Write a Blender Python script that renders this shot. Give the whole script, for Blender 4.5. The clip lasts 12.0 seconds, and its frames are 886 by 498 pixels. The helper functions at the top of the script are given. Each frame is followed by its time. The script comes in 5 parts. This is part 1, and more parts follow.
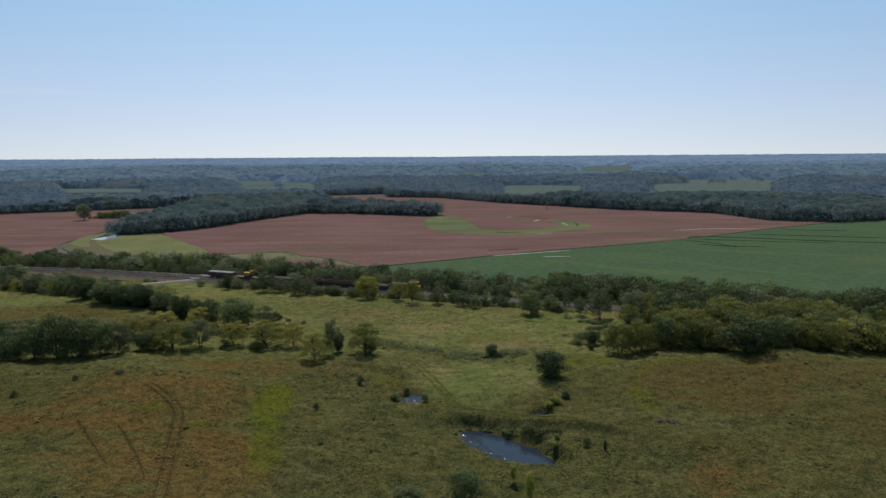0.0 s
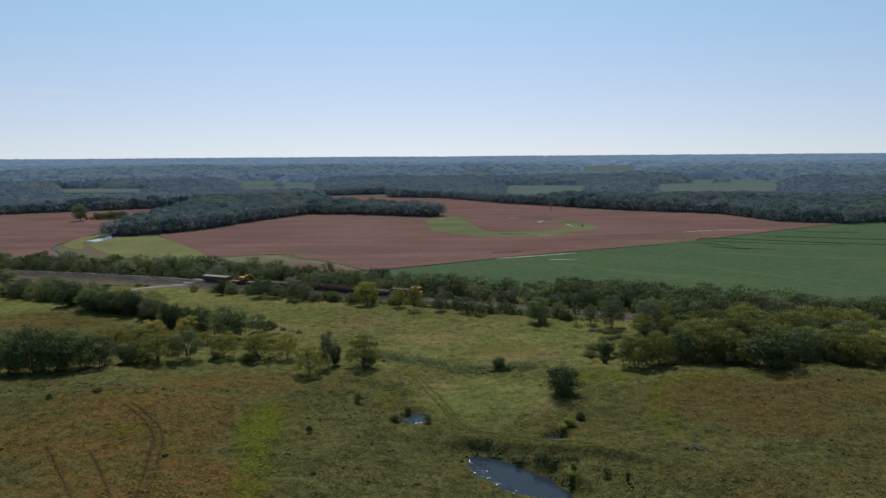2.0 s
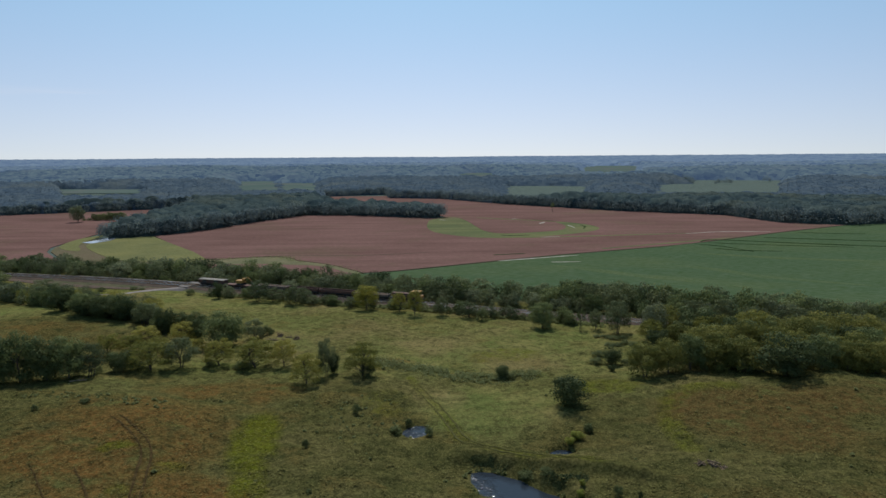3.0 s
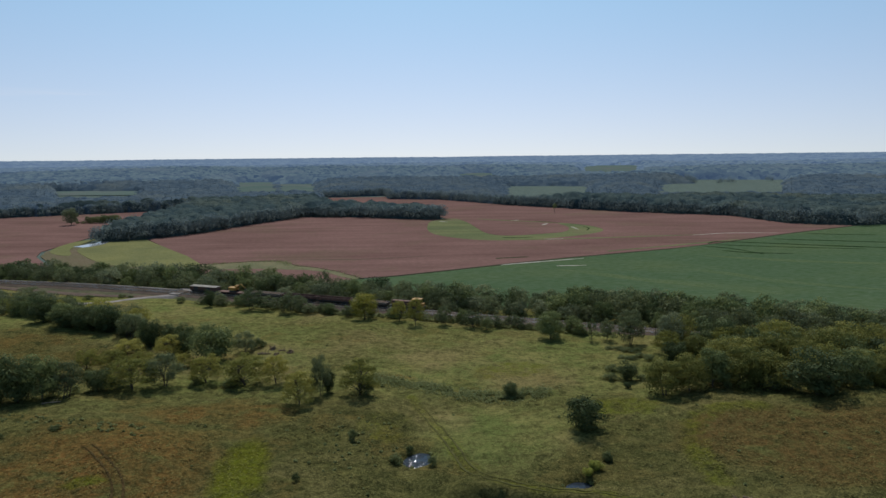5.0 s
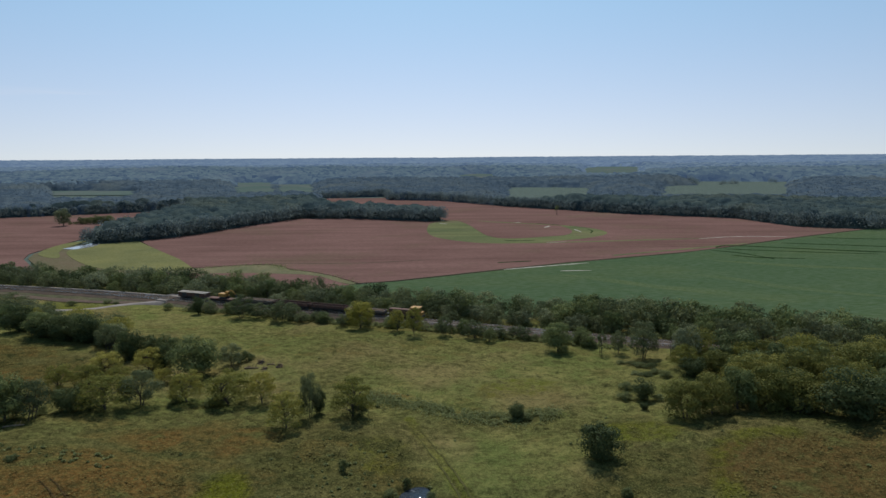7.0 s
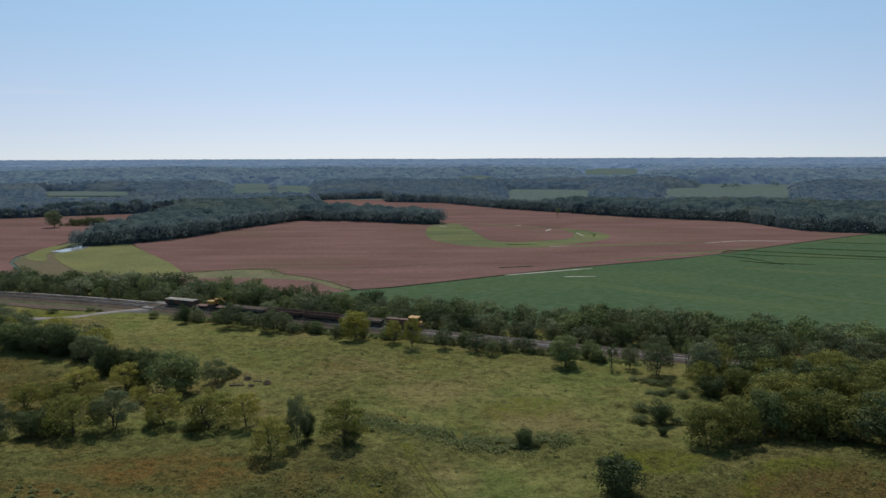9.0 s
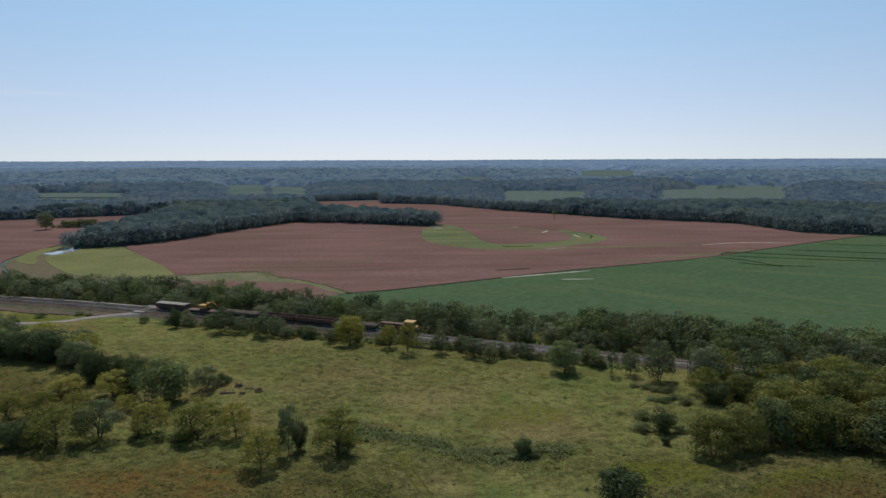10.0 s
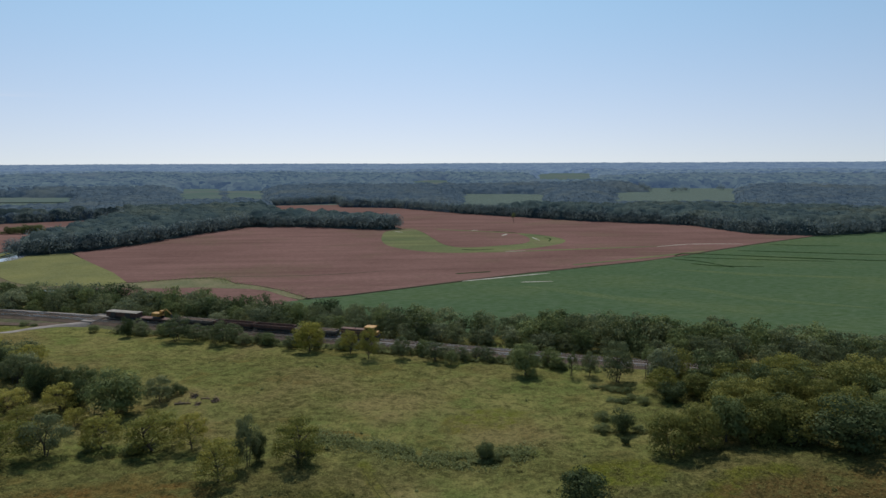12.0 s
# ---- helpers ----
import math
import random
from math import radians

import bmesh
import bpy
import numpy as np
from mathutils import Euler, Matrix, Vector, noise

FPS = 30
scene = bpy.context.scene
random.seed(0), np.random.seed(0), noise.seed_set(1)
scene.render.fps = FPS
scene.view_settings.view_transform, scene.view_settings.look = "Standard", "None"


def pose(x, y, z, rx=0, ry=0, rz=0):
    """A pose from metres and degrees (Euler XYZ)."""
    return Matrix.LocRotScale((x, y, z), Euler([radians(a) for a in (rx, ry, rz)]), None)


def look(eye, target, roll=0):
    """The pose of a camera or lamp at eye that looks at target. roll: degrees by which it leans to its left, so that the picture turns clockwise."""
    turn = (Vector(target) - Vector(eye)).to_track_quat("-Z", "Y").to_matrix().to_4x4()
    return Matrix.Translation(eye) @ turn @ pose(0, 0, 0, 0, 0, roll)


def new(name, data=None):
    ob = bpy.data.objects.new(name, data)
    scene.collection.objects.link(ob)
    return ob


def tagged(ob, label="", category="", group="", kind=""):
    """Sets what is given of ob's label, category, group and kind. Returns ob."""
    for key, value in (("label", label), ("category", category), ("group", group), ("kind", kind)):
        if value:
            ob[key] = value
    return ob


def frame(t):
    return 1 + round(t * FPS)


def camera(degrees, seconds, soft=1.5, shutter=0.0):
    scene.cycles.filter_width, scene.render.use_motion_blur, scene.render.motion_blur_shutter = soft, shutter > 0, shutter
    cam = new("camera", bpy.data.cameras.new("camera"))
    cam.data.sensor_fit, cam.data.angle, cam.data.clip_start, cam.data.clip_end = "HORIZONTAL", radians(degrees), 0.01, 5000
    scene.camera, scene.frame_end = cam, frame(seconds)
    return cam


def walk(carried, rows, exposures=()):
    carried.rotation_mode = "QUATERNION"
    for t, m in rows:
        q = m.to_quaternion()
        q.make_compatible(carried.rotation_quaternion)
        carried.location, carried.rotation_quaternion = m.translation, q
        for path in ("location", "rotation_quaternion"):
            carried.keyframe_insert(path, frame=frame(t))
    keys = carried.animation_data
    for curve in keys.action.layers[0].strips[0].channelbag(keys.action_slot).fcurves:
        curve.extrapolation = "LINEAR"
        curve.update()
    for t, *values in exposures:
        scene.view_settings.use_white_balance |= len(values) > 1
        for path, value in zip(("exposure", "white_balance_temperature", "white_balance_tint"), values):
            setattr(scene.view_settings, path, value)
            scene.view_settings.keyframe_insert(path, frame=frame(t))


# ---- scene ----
cam = camera(70.0, 12.0, 1.5)
PATH = [
    (0, (6.702, -13.508, 56.952), (6.685, -11.529, 56.664), -0.4),
    (0.5, (6.442, -10.785, 57.023), (6.424, -8.806, 56.734), -0.4),
    (1, (6.366, -8.078, 57.015), (6.346, -6.099, 56.727), -0.4),
    (1.5, (6.207, -5.462, 57.096), (6.185, -3.483, 56.807), -0.4),
    (2, (6.041, -2.576, 57.047), (6.019, -0.597, 56.758), -0.4),
    (2.5, (5.865, 0.085, 57.135), (5.842, 2.064, 56.847), -0.4),
    (3, (5.656, 2.698, 57.306), (5.633, 4.677, 57.018), -0.4),
    (5, (4.801, 13.733, 57.698), (4.779, 15.712, 57.41), -0.6),
    (5.5, (4.667, 16.643, 57.722), (4.645, 18.622, 57.434), -0.6),
    (6, (4.607, 19.74, 57.745), (4.585, 21.719, 57.457), -0.6),
    (6.5, (4.415, 22.539, 57.737), (4.394, 24.518, 57.451), -0.5),
    (7, (4.412, 25.46, 57.711), (4.391, 27.439, 57.425), -0.4),
    (9, (3.842, 36.654, 57.831), (3.826, 38.634, 57.549), -0.2),
    (9.5, (3.745, 38.768, 57.873), (3.733, 40.748, 57.593), -0.2),
    (10, (3.682, 40.44, 57.81), (3.679, 42.421, 57.532), -0.2),
    (10.5, (3.599, 41.459, 57.849), (3.614, 43.439, 57.572), -0.1),
    (11, (3.442, 41.588, 57.985), (3.494, 43.568, 57.708), -0.1),
    (11.5, (3.548, 41.279, 57.916), (3.635, 43.258, 57.64), -0.1),
    (12, (3.618, 41.012, 57.996), (3.741, 42.99, 57.728), -0.2),
]
walk(cam, [(t, look(eye, target, roll)) for t, eye, target, roll in PATH],
     [(0.0, 0.0, 6050, 10), (12.0, 0.0, 6050, 10)])

import functools
from mathutils.geometry import tessellate_polygon

# ---------------------------------------------------------------- light
SUN_ELEVATION, SUN_TURN = radians(57), radians(4)      # the sun stands ahead, a little to the left
world = bpy.data.worlds.new("sky")
scene.world = world
world.use_nodes = True
wt = world.node_tree
wt.nodes.clear()
sky = wt.nodes.new("ShaderNodeTexSky")
sky.sky_type, sky.sun_disc = "NISHITA", False
sky.sun_elevation, sky.sun_rotation = SUN_ELEVATION, -SUN_TURN
sky.altitude, sky.air_density, sky.dust_density, sky.ozone_density = 250, 1.0, 1.0, 1.5
bg = wt.nodes.new("ShaderNodeBackground")
bg.inputs["Strength"].default_value = 0.105
wo = wt.nodes.new("ShaderNodeOutputWorld")
air = wt.nodes.new("ShaderNodeMix")
air.data_type, air.blend_type = "RGBA", "MULTIPLY"
air.inputs[0].default_value = 1.0
wt.links.new(sky.outputs[0], air.inputs[6])
way, lift = wt.nodes.new("ShaderNodeTexCoord"), wt.nodes.new("ShaderNodeMapping")
lift.inputs["Location"].default_value, lift.inputs["Scale"].default_value = (0, 0, 0.085), (1, 1, 0.82)
wt.links.new(way.outputs["Generated"], lift.inputs["Vector"])
# the haze whitens the sky towards the horizon
high, rising, haze = wt.nodes.new("ShaderNodeSeparateXYZ"), wt.nodes.new("ShaderNodeMapRange"), wt.nodes.new("ShaderNodeMix")
rising.interpolation_type, haze.data_type = "SMOOTHSTEP", "RGBA"
rising.inputs[1].default_value, rising.inputs[2].default_value = 0.0, 0.36
haze.inputs[6].default_value, haze.inputs[7].default_value = (1.20, 1.015, 0.945, 1.0), (0.97, 1.16, 1.05, 1.0)
wt.links.new(way.outputs["Generated"], high.inputs[0])
wt.links.new(high.outputs[2], rising.inputs[0])
wt.links.new(rising.outputs[0], haze.inputs[0])
wt.links.new(haze.outputs[2], air.inputs[7])
wt.links.new(lift.outputs[0], sky.inputs["Vector"])
# a thin bank of cloud low in the west
cloud = wt.nodes.new("ShaderNodeTexNoise")
cloud.inputs["Scale"].default_value, cloud.inputs["Detail"].default_value = 3.0, 5.0
stretch = wt.nodes.new("ShaderNodeMapping")
stretch.inputs["Scale"].default_value = (1.2, 1.2, 26.0)
veil = wt.nodes.new("ShaderNodeMix")
veil.data_type = "RGBA"
veil.inputs[7].default_value = (7.2, 7.0, 7.2, 1.0)
side = wt.nodes.new("ShaderNodeMapRange")
side.interpolation_type = "SMOOTHSTEP"
side.inputs[1].default_value, side.inputs[2].default_value, side.inputs[3].default_value, side.inputs[4].default_value = -0.50, -0.40, 1.0, 0.0
low, top = wt.nodes.new("ShaderNodeMapRange"), wt.nodes.new("ShaderNodeMapRange")
for n, a, b, c, d in ((low, 0.078, 0.088, 0.0, 1.0), (top, 0.088, 0.096, 1.0, 0.0)):
    n.interpolation_type = "SMOOTHSTEP"
    for k, v in zip((1, 2, 3, 4), (a, b, c, d)):
        n.inputs[k].default_value = v
    wt.links.new(high.outputs[2], n.inputs[0])
wisp = wt.nodes.new("ShaderNodeMapRange")
for k, v in zip((1, 2, 3, 4), (0.40, 0.65, 0.0, 0.3)):
    wisp.inputs[k].default_value = v
wt.links.new(way.outputs["Generated"], stretch.inputs["Vector"])
wt.links.new(stretch.outputs[0], cloud.inputs["Vector"])
wt.links.new(cloud.outputs["Fac"], wisp.inputs[0])
wt.links.new(high.outputs[0], side.inputs[0])
amount = wisp.outputs[0]
for factor in (side, low, top):
    times = wt.nodes.new("ShaderNodeMath")
    times.operation = "MULTIPLY"
    wt.links.new(amount, times.inputs[0])
    wt.links.new(factor.outputs[0], times.inputs[1])
    amount = times.outputs[0]
wt.links.new(amount, veil.inputs[0])
wt.links.new(air.outputs[2], veil.inputs[6])
wt.links.new(veil.outputs[2], bg.inputs[0])
wt.links.new(bg.outputs[0], wo.inputs[0])
sun = new("sun", bpy.data.lights.new("sun", "SUN"))
sun.data.energy, sun.data.angle, sun.data.color = 3.3, radians(0.6), (1.0, 0.95, 0.87)
sun.matrix_world = look((-300 * math.tan(SUN_TURN), 300, 300 * math.tan(SUN_ELEVATION)), (0, 0, 0))


# ---------------------------------------------------------------- materials
def mat(name, rough=0.9, metal=0.0):
    m = bpy.data.materials.new(name)
    m.use_nodes = True
    p = m.node_tree.nodes["Principled BSDF"]
    p.inputs["Roughness"].default_value, p.inputs["Metallic"].default_value = rough, metal
    p.inputs["Specular IOR Level"].default_value = 0.25 if rough < 0.85 else 0.0
    return m, m.node_tree, p


def node(nt, kind, **kw):
    n = nt.nodes.new(kind)
    for k, v in kw.items():
        n.inputs[k].default_value = v
    return n


def coords(nt, scale=(1, 1, 1), turn=0.0):
    g = nt.nodes.new("ShaderNodeNewGeometry")
    m = nt.nodes.new("ShaderNodeMapping")
    m.inputs["Scale"].default_value = scale
    m.inputs["Rotation"].default_value = (0, 0, turn)
    nt.links.new(g.outputs["Position"], m.inputs["Vector"])
    return m.outputs[0]


def noise_of(nt, scale, detail=3.0, rough=0.55, where=None):
    n = node(nt, "ShaderNodeTexNoise", Scale=scale, Detail=detail, Roughness=rough)
    nt.links.new(where or coords(nt), n.inputs["Vector"])
    return n.outputs["Fac"]


def span(nt, fac, a, b, lo=0.0, hi=1.0):
    n = node(nt, "ShaderNodeMapRange")
    for k, v in zip((1, 2, 3, 4), (a, b, lo, hi)):
        n.inputs[k].default_value = v
    nt.links.new(fac, n.inputs[0])
    return n.outputs[0]


def mix(nt, fac, a, b):
    n = nt.nodes.new("ShaderNodeMix")
    n.data_type = "RGBA"
    for sock, v in ((n.inputs[0], fac), (n.inputs[6], a), (n.inputs[7], b)):
        if hasattr(v, "node"):
            nt.links.new(v, sock)
        else:
            sock.default_value = v if isinstance(v, float) else (*v, 1.0)
    return n.outputs[2]


def product(nt, a, b, op="MULTIPLY"):
    n = nt.nodes.new("ShaderNodeMath")
    n.operation = op
    for sock, v in zip(n.inputs, (a, b)):
        if hasattr(v, "node"):
            nt.links.new(v, sock)
        else:
            sock.default_value = v
    return n.outputs[0]


def attr(nt, name):
    n = nt.nodes.new("ShaderNodeAttribute")
    n.attribute_name = name
    return n.outputs["Fac"]


def bump(nt, p, height, strength, distance):
    b = node(nt, "ShaderNodeBump", Strength=strength, Distance=distance)
    nt.links.new(height, b.inputs["Height"])
    nt.links.new(b.outputs[0], p.inputs["Normal"])


def two_tone(name, a, b, scale, rough=0.9, fine=None, relief=0.0, metal=0.0, stretch=(1, 1, 1), turn=0.0, edge=(0.35, 0.65), grain=0.18):
    """Two colours mottled at one scale, with a finer grain and relief."""
    m, nt, p = mat(name, rough, metal)
    w = coords(nt, stretch, turn)
    col = mix(nt, span(nt, noise_of(nt, scale, 4.0, 0.6, w), *edge), a, b)
    if fine:
        f = noise_of(nt, fine, 3.0, 0.65, w)
        dark = mix(nt, grain, col, (0.0, 0.0, 0.0))
        light = mix(nt, 0.04, col, (1.0, 1.0, 0.9))
        col = mix(nt, span(nt, f, 0.25, 0.75), dark, light)
        if relief:
            bump(nt, p, f, 0.8, relief)
    nt.links.new(col, p.inputs["Base Color"])
    return m


def crop_material(name, a, b, patch, turn, rows=0.3):
    """A standing crop: two tones drifting along the rows, uneven row lines, and thin or weedy patches."""
    m, nt, p = mat(name, 0.92)
    along = coords(nt, (0.35, 1, 1), turn)
    col = mix(nt, span(nt, noise_of(nt, 0.03, 5.0, 0.62, along), 0.36, 0.64), a, b)
    col = mix(nt, span(nt, noise_of(nt, 0.014, 5.0, 0.7, coords(nt, (1, 1, 1), 0.7)), 0.52, 0.68, 0.0, 0.7), col, patch)
    lines = noise_of(nt, 0.16, 3.0, 0.6, coords(nt, (0.03, 1, 1), turn))
    col = mix(nt, span(nt, lines, 0.52, 0.64, 0.0, rows), col, mix(nt, 0.55, col, (0.0, 0.0, 0.0)))
    fine = noise_of(nt, 0.55, 4.0, 0.7, coords(nt, (0.7, 1, 1), turn))
    col = mix(nt, span(nt, fine, 0.3, 0.7, 0.0, 0.42), col, mix(nt, 0.6, col, (0.0, 0.0, 0.0)))
    nt.links.new(col, p.inputs["Base Color"])
    bump(nt, p, fine, 0.8, 0.2)
    return m


def cover_colour(nt):
    """The pasture's colour: green grass, dry brown grass, lush strips and pale hay, by the plant cover stored on the mesh."""
    big, mid, fine = noise_of(nt, 0.035, 4.0), noise_of(nt, 0.30, 5.0, 0.7), noise_of(nt, 1.1, 5.0, 0.8)
    lie = noise_of(nt, 0.085, 5.0, 0.65, coords(nt, (1, 1.4, 1), 0.5))
    clump = noise_of(nt, 0.5, 6.0, 0.78, coords(nt, (1, 1.15, 1), 0.2))
    green = mix(nt, span(nt, mid, 0.36, 0.64), (0.061, 0.062, 0.020), (0.122, 0.109, 0.034))
    green = mix(nt, span(nt, lie, 0.48, 0.68), green, (0.150, 0.126, 0.045))
    rust = mix(nt, span(nt, mid, 0.35, 0.65), (0.192, 0.090, 0.026), (0.138, 0.092, 0.027))
    straw = mix(nt, span(nt, mid, 0.35, 0.65), (0.142, 0.080, 0.027), (0.106, 0.078, 0.026))
    dry = mix(nt, attr(nt, "rust"), straw, rust)
    dry = mix(nt, span(nt, clump, 0.53, 0.64, 0.0, 0.75), dry, (0.098, 0.097, 0.030))
    dry = mix(nt, span(nt, lie, 0.55, 0.66, 0.0, 0.85), dry, (0.104, 0.106, 0.032))
    lush = mix(nt, span(nt, clump, 0.36, 0.64), (0.164, 0.160, 0.009), (0.086, 0.096, 0.012))
    hay = mix(nt, span(nt, mid, 0.3, 0.7), (0.186, 0.180, 0.055), (0.232, 0.205, 0.068))
    hay = mix(nt, span(nt, lie, 0.42, 0.6), hay, (0.134, 0.152, 0.042))
    hay = mix(nt, span(nt, big, 0.49, 0.63), hay, (0.232, 0.182, 0.072))
    hay = mix(nt, span(nt, clump, 0.54, 0.66, 0.0, 0.5), hay, (0.112, 0.118, 0.036))
    # far pasture: grass colour paled and blued to carry the distance haze
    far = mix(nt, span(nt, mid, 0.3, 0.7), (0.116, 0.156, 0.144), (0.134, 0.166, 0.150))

    def edge(name, broken):
        shift = product(nt, span(nt, mid, 0.25, 0.75, -broken, broken), span(nt, clump, 0.3, 0.7, -broken, broken), "ADD")
        shift = product(nt, shift, span(nt, attr(nt, name), 0.02, 0.3))
        return span(nt, product(nt, attr(nt, name), shift, "ADD"), 0.12, 0.88)

    col = mix(nt, edge("hay", 0.3), green, hay)
    col = mix(nt, edge("dry", 0.38), col, dry)
    col = mix(nt, edge("lush", 0.34), col, lush)
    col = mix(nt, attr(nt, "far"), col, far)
    col = mix(nt, product(nt, attr(nt, "worn"), 0.75), col, (0.045, 0.034, 0.018))
    speck = noise_of(nt, 2.6, 4.0, 0.7)
    col = mix(nt, span(nt, clump, 0.40, 0.54, 0.46, 0.0), col, (0.020, 0.020, 0.008))
    short = span(nt, attr(nt, "hay"), 0.2, 0.9, 1.0, 0.55)
    shade = mix(nt, product(nt, span(nt, fine, 0.43, 0.58, 0.0, 0.9), short), col, mix(nt, 0.64, col, (0.018, 0.020, 0.007)))
    return mix(nt, span(nt, speck, 0.50, 0.62, 0.0, 0.68), shade, mix(nt, 0.22, col, (0.36, 0.32, 0.12))), fine, col


def ground_material():
    m, nt, p = mat("pasture", 0.95)
    col, fine, _ = cover_colour(nt)
    nt.links.new(col, p.inputs["Base Color"])
    bump(nt, p, fine, 1.0, 0.5)
    return m


def leaf_material(name, a, b, glow=0.36, strong=0.72, gain=1.2):
    """Leaves that differ from clump to clump and from tree to tree, and let some light through."""
    m = bpy.data.materials.new(name)
    m.use_nodes = True
    nt = m.node_tree
    nt.nodes.clear()
    out = nt.nodes.new("ShaderNodeOutputMaterial")
    geo, info = nt.nodes.new("ShaderNodeNewGeometry"), nt.nodes.new("ShaderNodeObjectInfo")
    a, b = tuple(gain * v for v in a), tuple(gain * v for v in b)
    col = mix(nt, geo.outputs["Random Per Island"], a, b)
    own = product(nt, product(nt, info.outputs["Random"], attr(nt, "tone"), "ADD"), 1.0, "FRACT") if strong else geo.outputs["Random Per Island"]
    tone = mix(nt, own, tuple(0.8 * v for v in a), tuple(1.2 * v for v in b))
    col = mix(nt, strong, col, tone)
    d, t = nt.nodes.new("ShaderNodeBsdfPrincipled"), nt.nodes.new("ShaderNodeBsdfTranslucent")
    d.inputs["Roughness"].default_value, d.inputs["Specular IOR Level"].default_value = 0.65, 0.05
    s = nt.nodes.new("ShaderNodeMixShader")
    s.inputs[0].default_value = glow
    nt.links.new(col, d.inputs["Base Color"])
    nt.links.new(col, t.inputs["Color"])
    nt.links.new(d.outputs[0], s.inputs[1])
    nt.links.new(t.outputs[0], s.inputs[2])
    nt.links.new(s.outputs[0], out.inputs["Surface"])
    return m


LEAF = {
    "l": leaf_material("locust_leaf", (0.140, 0.144, 0.034), (0.262, 0.226, 0.052), 0.42),
    "m": leaf_material("yellowing_leaf", (0.096, 0.106, 0.030), (0.186, 0.168, 0.042)),
    "o": leaf_material("oak_leaf", (0.070, 0.092, 0.034), (0.142, 0.156, 0.057)),
    "d": leaf_material("cedar_leaf", (0.043, 0.059, 0.024), (0.090, 0.103, 0.040), 0.3),
    "g": leaf_material("hackberry_leaf", (0.080, 0.097, 0.044), (0.146, 0.153, 0.069)),
    "s": leaf_material("snag_leaf", (0.085, 0.106, 0.037), (0.148, 0.161, 0.061)),
    "y": leaf_material("yellow_leaf", (0.150, 0.148, 0.030), (0.270, 0.230, 0.044)),
    "p": leaf_material("sapling_leaf", (0.170, 0.190, 0.038), (0.290, 0.285, 0.062), 0.55),
    "w": leaf_material("willow_leaf", (0.112, 0.126, 0.066), (0.192, 0.200, 0.104)),
    "b": leaf_material("bush_leaf", (0.062, 0.078, 0.029), (0.126, 0.136, 0.053)),
}
M_WEED = leaf_material("weed_leaf", (0.125, 0.140, 0.052), (0.215, 0.220, 0.090), 0.5, 0.0)
M_GROUND = ground_material()
M_BARK = two_tone("bark", (0.045, 0.035, 0.026), (0.095, 0.076, 0.058), 6.0, fine=22.0, relief=0.03)
M_MILO = crop_material("ripe_sorghum", (0.194, 0.110, 0.091), (0.145, 0.082, 0.067), (0.147, 0.102, 0.068), -0.15, 0.26)
M_BEAN = two_tone("green_beans", (0.042, 0.072, 0.027), (0.061, 0.084, 0.028), 0.02, fine=0.6, stretch=(0.45, 1, 1), turn=0.42, edge=(0.47, 0.75), grain=0.05)
M_YELLOW = two_tone("yellowing_beans", (0.158, 0.148, 0.048), (0.116, 0.116, 0.040), 0.03, fine=0.9, relief=0.3)
M_WATERWAY = crop_material("waterway_grass", (0.160, 0.160, 0.072), (0.108, 0.122, 0.058), (0.172, 0.134, 0.084), 0.4, 0.3)
M_STUBBLE = two_tone("weedy_stubble", (0.110, 0.108, 0.050), (0.165, 0.138, 0.070), 0.07, fine=0.9, relief=0.3)
M_DRYSTUBBLE = two_tone("dry_stubble", (0.122, 0.090, 0.050), (0.104, 0.088, 0.042), 0.05, fine=0.9, relief=0.3)
M_SAND = two_tone("washed_sand", (0.42, 0.38, 0.31), (0.30, 0.27, 0.21), 0.2, fine=1.5, relief=0.05)
M_SOIL = two_tone("bare_soil", (0.070, 0.050, 0.028), (0.048, 0.038, 0.022), 0.6, fine=3.0, relief=0.05)
M_RUT = two_tone("rut_mud", (0.036, 0.024, 0.010), (0.076, 0.052, 0.022), 1.4)
M_TRACK = two_tone("worn_grass", (0.060, 0.058, 0.022), (0.092, 0.086, 0.030), 0.9)
# furrows are flat strips, their shade put into this dark green
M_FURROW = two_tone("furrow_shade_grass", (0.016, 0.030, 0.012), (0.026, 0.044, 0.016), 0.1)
M_PALEBEAN = two_tone("pale_bean_rows", (0.049, 0.078, 0.028), (0.063, 0.086, 0.029), 0.05, fine=0.6, grain=0.05)
M_BALLAST = two_tone("ballast", (0.122, 0.080, 0.055), (0.074, 0.051, 0.037), 0.4, fine=4.0, relief=0.06)
M_GRAVEL = two_tone("pale_gravel", (0.28, 0.235, 0.205), (0.19, 0.16, 0.135), 0.3, fine=4.0, relief=0.04)
M_STEEL = two_tone("worn_steel", (0.82, 0.76, 0.70), (0.72, 0.64, 0.57), 2.0, rough=0.25, metal=1.0)
M_TIE = two_tone("tie_wood", (0.088, 0.062, 0.045), (0.052, 0.038, 0.029), 2.0, fine=9.0, relief=0.01)
M_ORANGE = two_tone("yellow_paint", (0.50, 0.25, 0.036), (0.36, 0.18, 0.034), 1.2, rough=0.5, fine=7.0)
M_RUST = two_tone("rusty_steel", (0.165, 0.070, 0.042), (0.095, 0.048, 0.034), 1.0, rough=0.8, fine=7.0)
M_GREY = two_tone("grey_paint", (0.20, 0.155, 0.115), (0.12, 0.092, 0.070), 1.0, rough=0.6, fine=6.0)
M_ROOF = two_tone("faded_roof_paint", (0.30, 0.25, 0.19), (0.20, 0.16, 0.12), 1.0, rough=0.6, fine=6.0)
